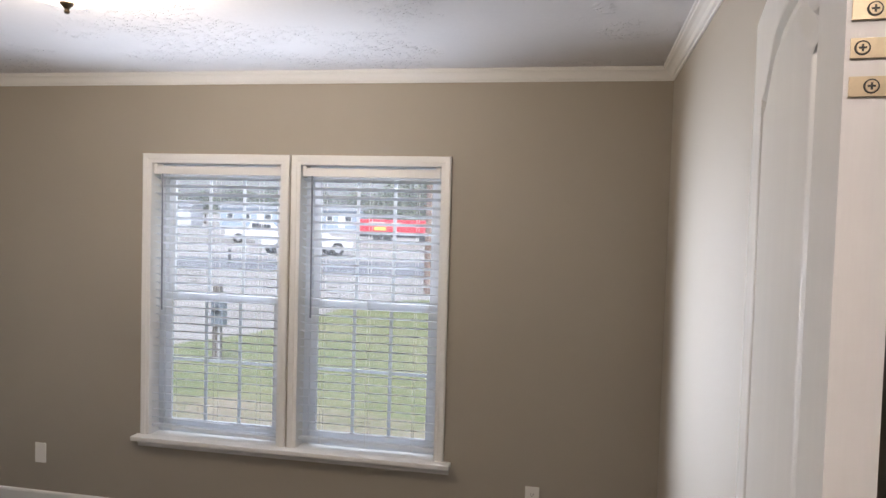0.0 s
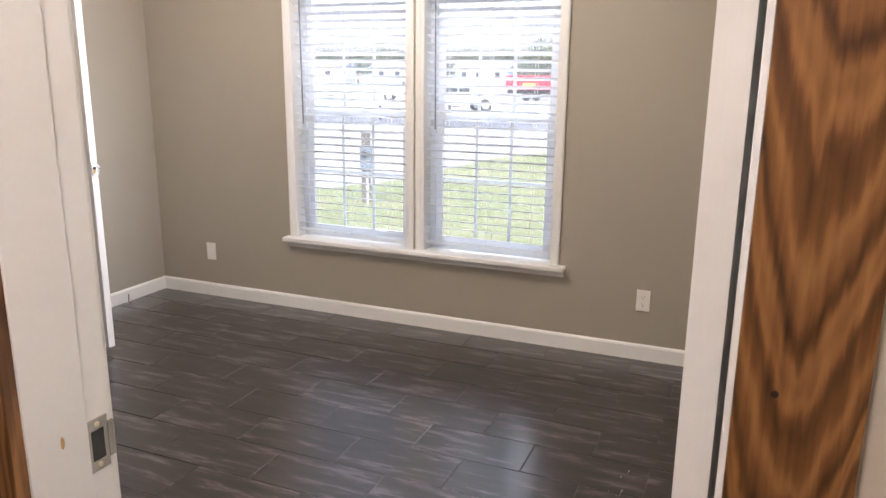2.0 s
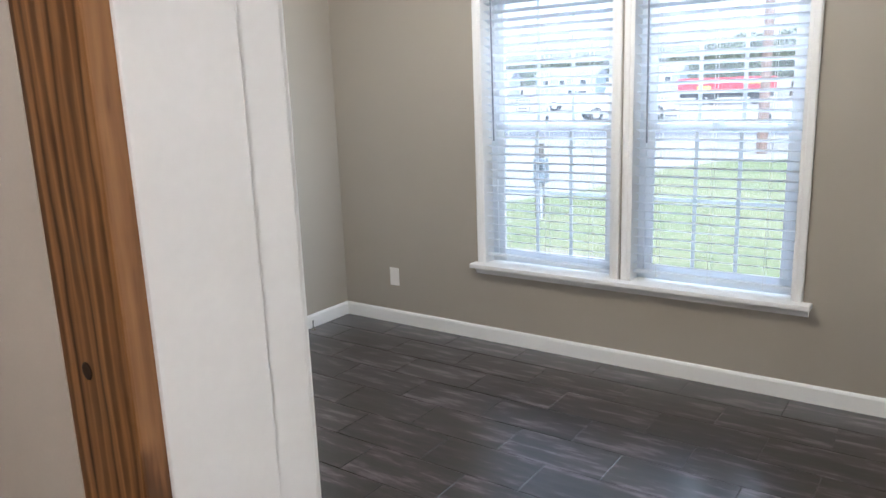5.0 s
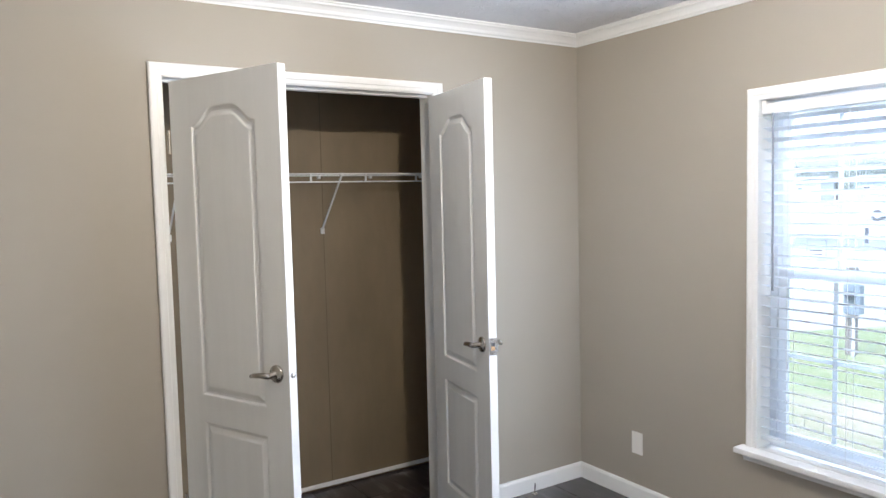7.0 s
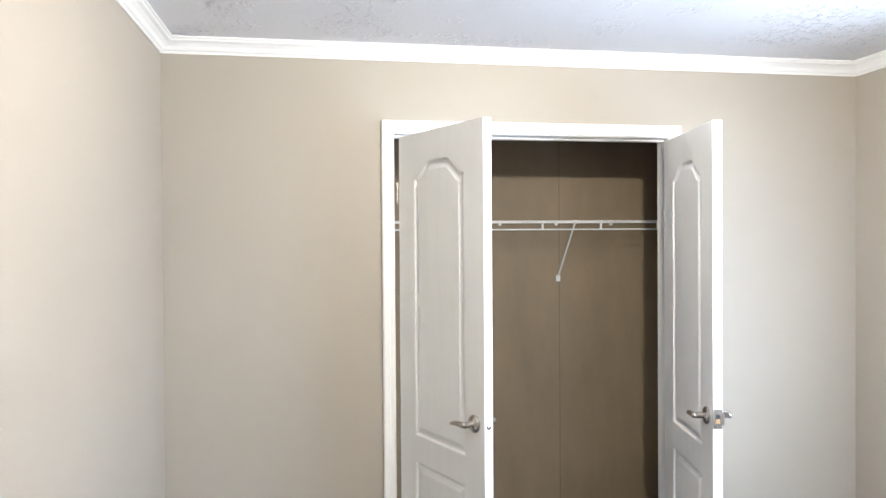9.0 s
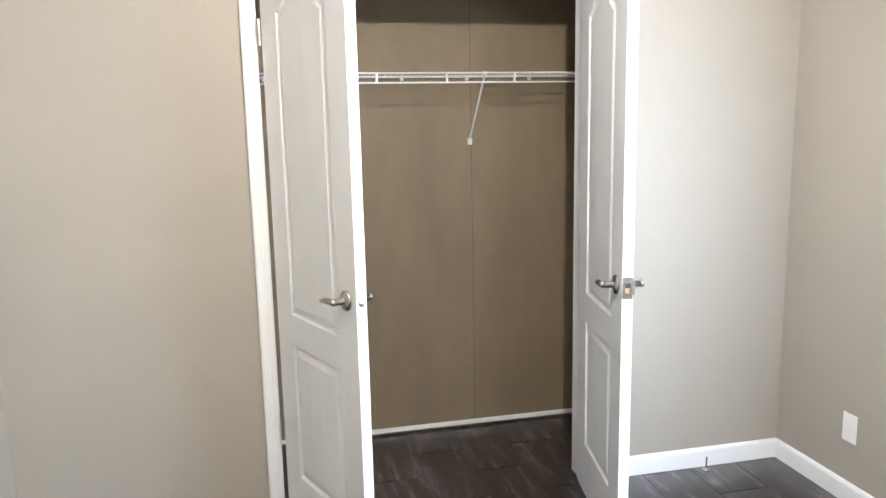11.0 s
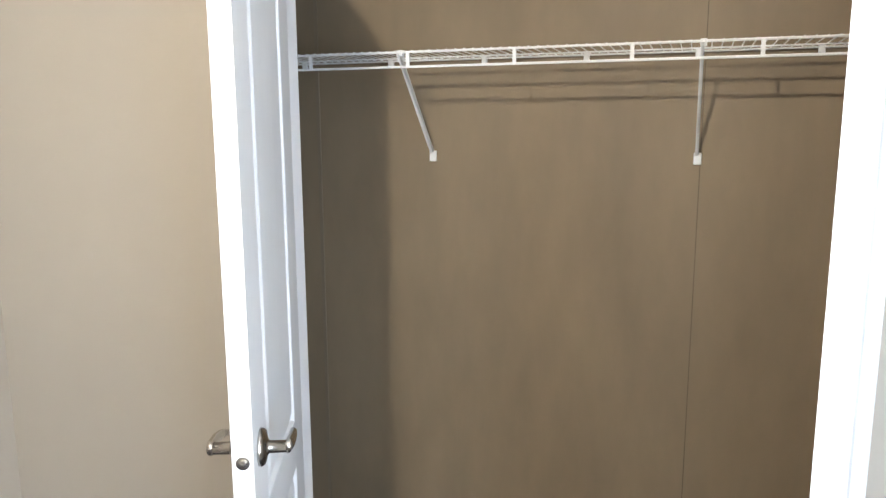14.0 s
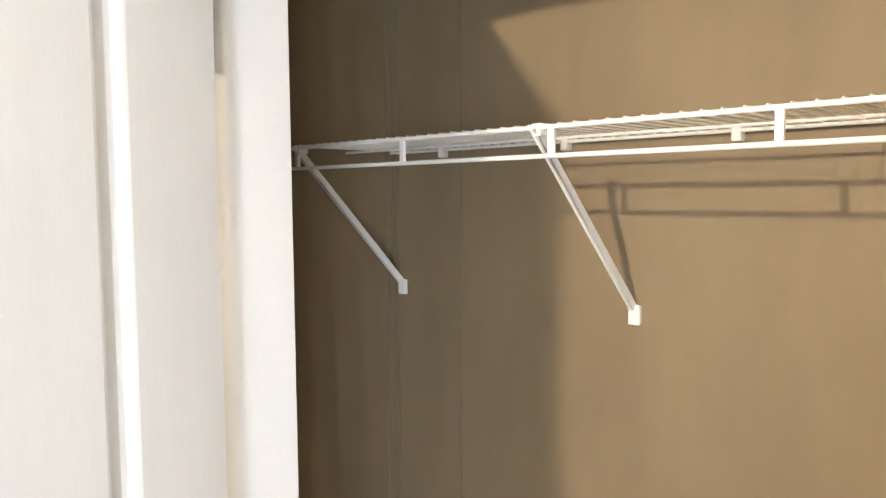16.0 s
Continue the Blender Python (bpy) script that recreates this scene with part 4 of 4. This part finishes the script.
BLUESIDING = mat("blue_grey_siding", (0.25, 0.31, 0.39), 0.6, var=0.06)
ROOF = mat("grey_shingle_roof", (0.20, 0.21, 0.23), 0.85, var=0.15, scale=2)
POLEWOOD = mat("weathered_pole", (0.16, 0.11, 0.085), 0.85, var=0.25, scale=3, stretch=(5, 5, 0.3))
METERBLUE = mat("blue_grey_meter_box", (0.13, 0.155, 0.185), 0.5, var=0.08)
POSTWOOD = mat("grey_post_wood", (0.12, 0.105, 0.09), 0.85, var=0.2, scale=4, stretch=(4, 4, 0.4))
BLACK = mat("black_post_paint", (0.02, 0.02, 0.022), 0.6)

# meter post
post = empty("meter_post", "weathered utility post with a blue-grey meter box", "utility post", at=pose(-2.445, 7.40, GZ))
part("pole", boxes(((-0.06, -0.06, 0), (0.06, 0.06, 1.25)), bevel=0.008), POSTWOOD, post)
mb = part("meter_box", boxes(((-0.02, -0.19, 0.62), (0.20, -0.06, 1.02)), bevel=0.012), METERBLUE, post, "blue-grey metal meter box")
part("meter_dial", lathe(bmesh.new(), [(0, 0), (0.065, 0), (0.06, -0.05), (0, -0.055)], "Y", 20, (0.09, -0.19, 0.88)), DARKGLASS, mb)
part("conduit", rod(bmesh.new(), (0.09, -0.12, 0.0), (0.09, -0.12, 0.63), 0.022, 10), mat("grey_conduit", (0.4, 0.4, 0.42), 0.5), post)

# power pole
pole = empty("power_pole", "tall weathered wooden power pole", "power pole", at=pose(-1.50, 19.33, GZ))
part("shaft", tube(bmesh.new(), [(0, 0, 0), (0.01, 0, 3), (0.03, 0, 9.0)], [0.15, 0.14, 0.11], 14), POLEWOOD, pole)
part("crossarm", boxes(((-1.1, -0.05, 8.2), (1.1, 0.05, 8.32)), bevel=0.01), POLEWOOD, pole)
for x, y in ((-13.2, 28.6), (-10.6, 31.2), (-3.1, 28.0)):
    bl = tagged(part("bollard", lathe(bmesh.new(), [(0, 0), (0.07, 0), (0.07, 0.66), (0.05, 0.70), (0, 0.71)], "Z", 12), BLACK, at=pose(x, y, GZ)), "short black bollard beside the lane", "bollard", "bollards along the lane")


def pickup(at):
    t = empty("pickup_truck", "white parked pickup truck", "pickup truck", at=at)
    side = [(-2.75, 0.45), (2.65, 0.45), (2.75, 0.75), (2.7, 1.02), (1.35, 1.12), (0.75, 1.72), (-0.75, 1.75), (-0.95, 1.15), (-2.75, 1.12)]
    bm = bmesh.new()
    rings = [[bm.verts.new((x, y, z)) for x, z in side] for y in (-0.92, 0.92)]
    for i in range(9):
        j = (i + 1) % 9
        bm.faces.new((rings[0][i], rings[0][j], rings[1][j], rings[1][i]))
    bm.faces.new(rings[0])
    bm.faces.new(list(reversed(rings[1])))
    bmesh.ops.bevel(bm, geom=list(bm.edges), offset=0.06, segments=2, affect="EDGES")
    part("body", bm, WHITEPAINT, t)
    part("side_window", boxes(((-0.70, -0.95, 1.18), (0.02, -0.90, 1.62)), bevel=0.01), DARKGLASS, t)
    part("side_window", boxes(((0.10, -0.95, 1.18), (0.78, -0.90, 1.55)), bevel=0.01), DARKGLASS, t)
    for x in (-1.75, 1.75):
        for y in (-0.85, 0.85):
            wh = part("wheel", lathe(bmesh.new(), [(0.22, -0.12), (0.38, -0.12), (0.40, -0.08), (0.40, 0.08), (0.38, 0.12), (0.22, 0.12)], "Y", 22, (x, y, 0.40)), TYRE, t, "black tyre")
            part("rim", lathe(bmesh.new(), [(0, -0.125), (0.22, -0.125), (0.22, 0.125), (0, 0.125)], "Y", 18, (x, y, 0.40)), RIM, wh)
    part("bumper", boxes(((2.68, -0.9, 0.5), (2.84, 0.9, 0.72)), bevel=0.03), RIM, t)


pickup(pose(-13.1, 37.8, GZ, 0, 0, 38))
pickup(pose(-22.5, 52.0, GZ, 0, 0, 20))

# red trailer with unreadable lettering
tr = empty("sign_trailer", "long red trailer with white and yellow lettering bands", "trailer", at=pose(-13.2, 60.0, GZ))
part("box_body", boxes(((-3.5, -1.0, 0.95), (3.8, 1.0, 2.15)), bevel=0.04), REDPAINT, tr)
for x0, x1, z0, z1, m in ((-2.4, -0.9, 1.72, 1.92, SIGNWHITE), (-0.4, 0.6, 1.72, 1.90, SIGNWHITE), (1.7, 3.4, 1.62, 1.86, SIGNYELLOW), (-1.9, -0.8, 1.2, 1.5, SIGNYELLOW)):
    part("lettering", boxes(((x0, -1.03, z0), (x1, -1.0, z1)), bevel=0.01), m, tr)
part("chassis", boxes(((-3.4, -0.7, 0.6), (3.7, 0.7, 0.93)), bevel=0.02), BLACK, tr)
for x in (-1.6, -0.7, 2.6):
    part("wheel", lathe(bmesh.new(), [(0, -0.12), (0.38, -0.12), (0.40, 0), (0.38, 0.12), (0, 0.12)], "Y", 18, (x, -0.85, 0.40)), TYRE, tr)


def house(at, w, wall):
    """Small manufactured house with a gabled porch front."""
    h = empty("manufactured_house", "small %s manufactured house with a grey roof" % ("blue-grey" if wall is BLUESIDING else "white"), "house", "houses across the lane", at=at)
    part("wall", boxes(((-w / 2, -2.2, 0.5), (w / 2, 2.2, 3.1))), wall, h)
    part("skirting", boxes(((-w / 2 + 0.05, -2.15, 0), (w / 2 - 0.05, 2.15, 0.5))), SIDING, h)
    bm = bmesh.new()
    vs = [bm.verts.new(p) for p in ((-w / 2 - 0.3, -2.6, 3.05), (w / 2 + 0.3, -2.6, 3.05), (w / 2 + 0.3, 2.6, 3.05), (-w / 2 - 0.3, 2.6, 3.05), (-w / 2 - 0.3, 0, 4.0), (w / 2 + 0.3, 0, 4.0))]
    for q in ((0, 1, 5, 4), (2, 3, 4, 5), (0, 4, 3), (1, 2, 5), (0, 3, 2, 1)):
        bm.faces.new([vs[i] for i in q])
    part("roof", bm, ROOF, h)
    for x in (-w * 0.33, -w * 0.05, w * 0.3):
        win = part("window", boxes(((x - 0.5, -2.24, 1.5), (x + 0.5, -2.18, 2.6)), bevel=0.01), SIGNWHITE, h)
        part("pane", boxes(((x - 0.42, -2.26, 1.58), (x + 0.42, -2.235, 2.52))), DARKGLASS, win)
    part("door", boxes(((w * 0.12, -2.25, 0.6), (w * 0.12 + 0.9, -2.18, 2.6)), bevel=0.01), SIGNWHITE, h)


house(pose(-58, 92, GZ, 0, 0, 8), 13, SIDING)
house(pose(-44, 96, GZ, 0, 0, 4), 9, BLUESIDING)
house(pose(-33, 100, GZ, 0, 0, 2), 8, BLUESIDING)
house(pose(-74, 90, GZ, 0, 0, 12), 10, BLUESIDING)
house(pose(-92, 84, GZ, 0, 0, 20), 12, SIDING)


LEAF = patchy("dull_green_leaves", (0.085, 0.105, 0.065), (0.14, 0.155, 0.10), 0.5, 0.7, 6.0, 0.1)
BARK = mat("grey_bark", (0.10, 0.08, 0.06), 0.9, var=0.25, scale=4)


def tree_thing(at, height, spread, seed):
    rnd = random.Random(seed)
    t = empty("tree", "broad green tree beyond the lots", "tree", "trees beyond the lots", at=at)
    bm = bmesh.new()
    tube(bm, [(0, 0, 0), (0.1, 0, height * 0.3), (0, 0.1, height * 0.6)], [0.28, 0.2, 0.08], 8)
    tips = []
    for k in range(6):
        a = k * 1.05 + rnd.uniform(-0.3, 0.3)
        z0 = height * rnd.uniform(0.25, 0.5)
        tip = (math.cos(a) * spread * 0.6, math.sin(a) * spread * 0.6, z0 + height * 0.25)
        tube(bm, [(0.05, 0, z0), (tip[0] * 0.5, tip[1] * 0.5, z0 + height * 0.1), tip], [0.11, 0.07, 0.03], 6)
        tips.append(Vector(tip))
    part("trunk", bm, BARK, t)
    verts, faces = [], []
    for k in range(1500):
        u = rnd.random() * 2 * math.pi
        r = spread * math.sqrt(rnd.random()) * (0.75 + 0.35 * math.sin(3 * u + seed))
        z = height * (0.28 + 0.72 * rnd.random() ** 0.8 * (1 - 0.55 * (r / spread) ** 2))
        c = Vector((r * math.cos(u), r * math.sin(u), z))
        q = Euler((rnd.uniform(-1, 1), rnd.uniform(-1, 1), rnd.uniform(0, 6.3))).to_matrix()
        s = rnd.uniform(0.12, 0.34)
        i = len(verts)
        verts += [tuple(c + q @ Vector(p)) for p in ((-s, 0, 0), (0, -s * 0.5, s * 0.15), (s, 0, 0), (0, s * 0.5, s * 0.15))]
        faces.append((i, i + 1, i + 2, i + 3))
    me = bpy.data.meshes.new("crown")
    me.from_pydata(verts, [], faces)
    me.materials.append(LEAF)
    cr = new("crown", me)
    cr.parent = t
    return t


first_tree = tree_thing(pose(-30, 118, GZ), 6.6, 4.6, 3)
second_tree = tree_thing(pose(-22, 92, GZ), 6.9, 4.2, 5)
rnd = random.Random(11)
for k in range(16):
    x = -100 + k * 6.2
    copy_thing(first_tree if k % 2 else second_tree, pose(x + rnd.uniform(-2, 2), 122 + rnd.uniform(-6, 8), GZ, 0, 0, rnd.uniform(0, 360)))
for x, y in ((-17, 84), (-12, 82), (-6, 86), (0, 88), (7, 86)):
    copy_thing(second_tree, pose(x, y, GZ, 0, 0, rnd.uniform(0, 360)))
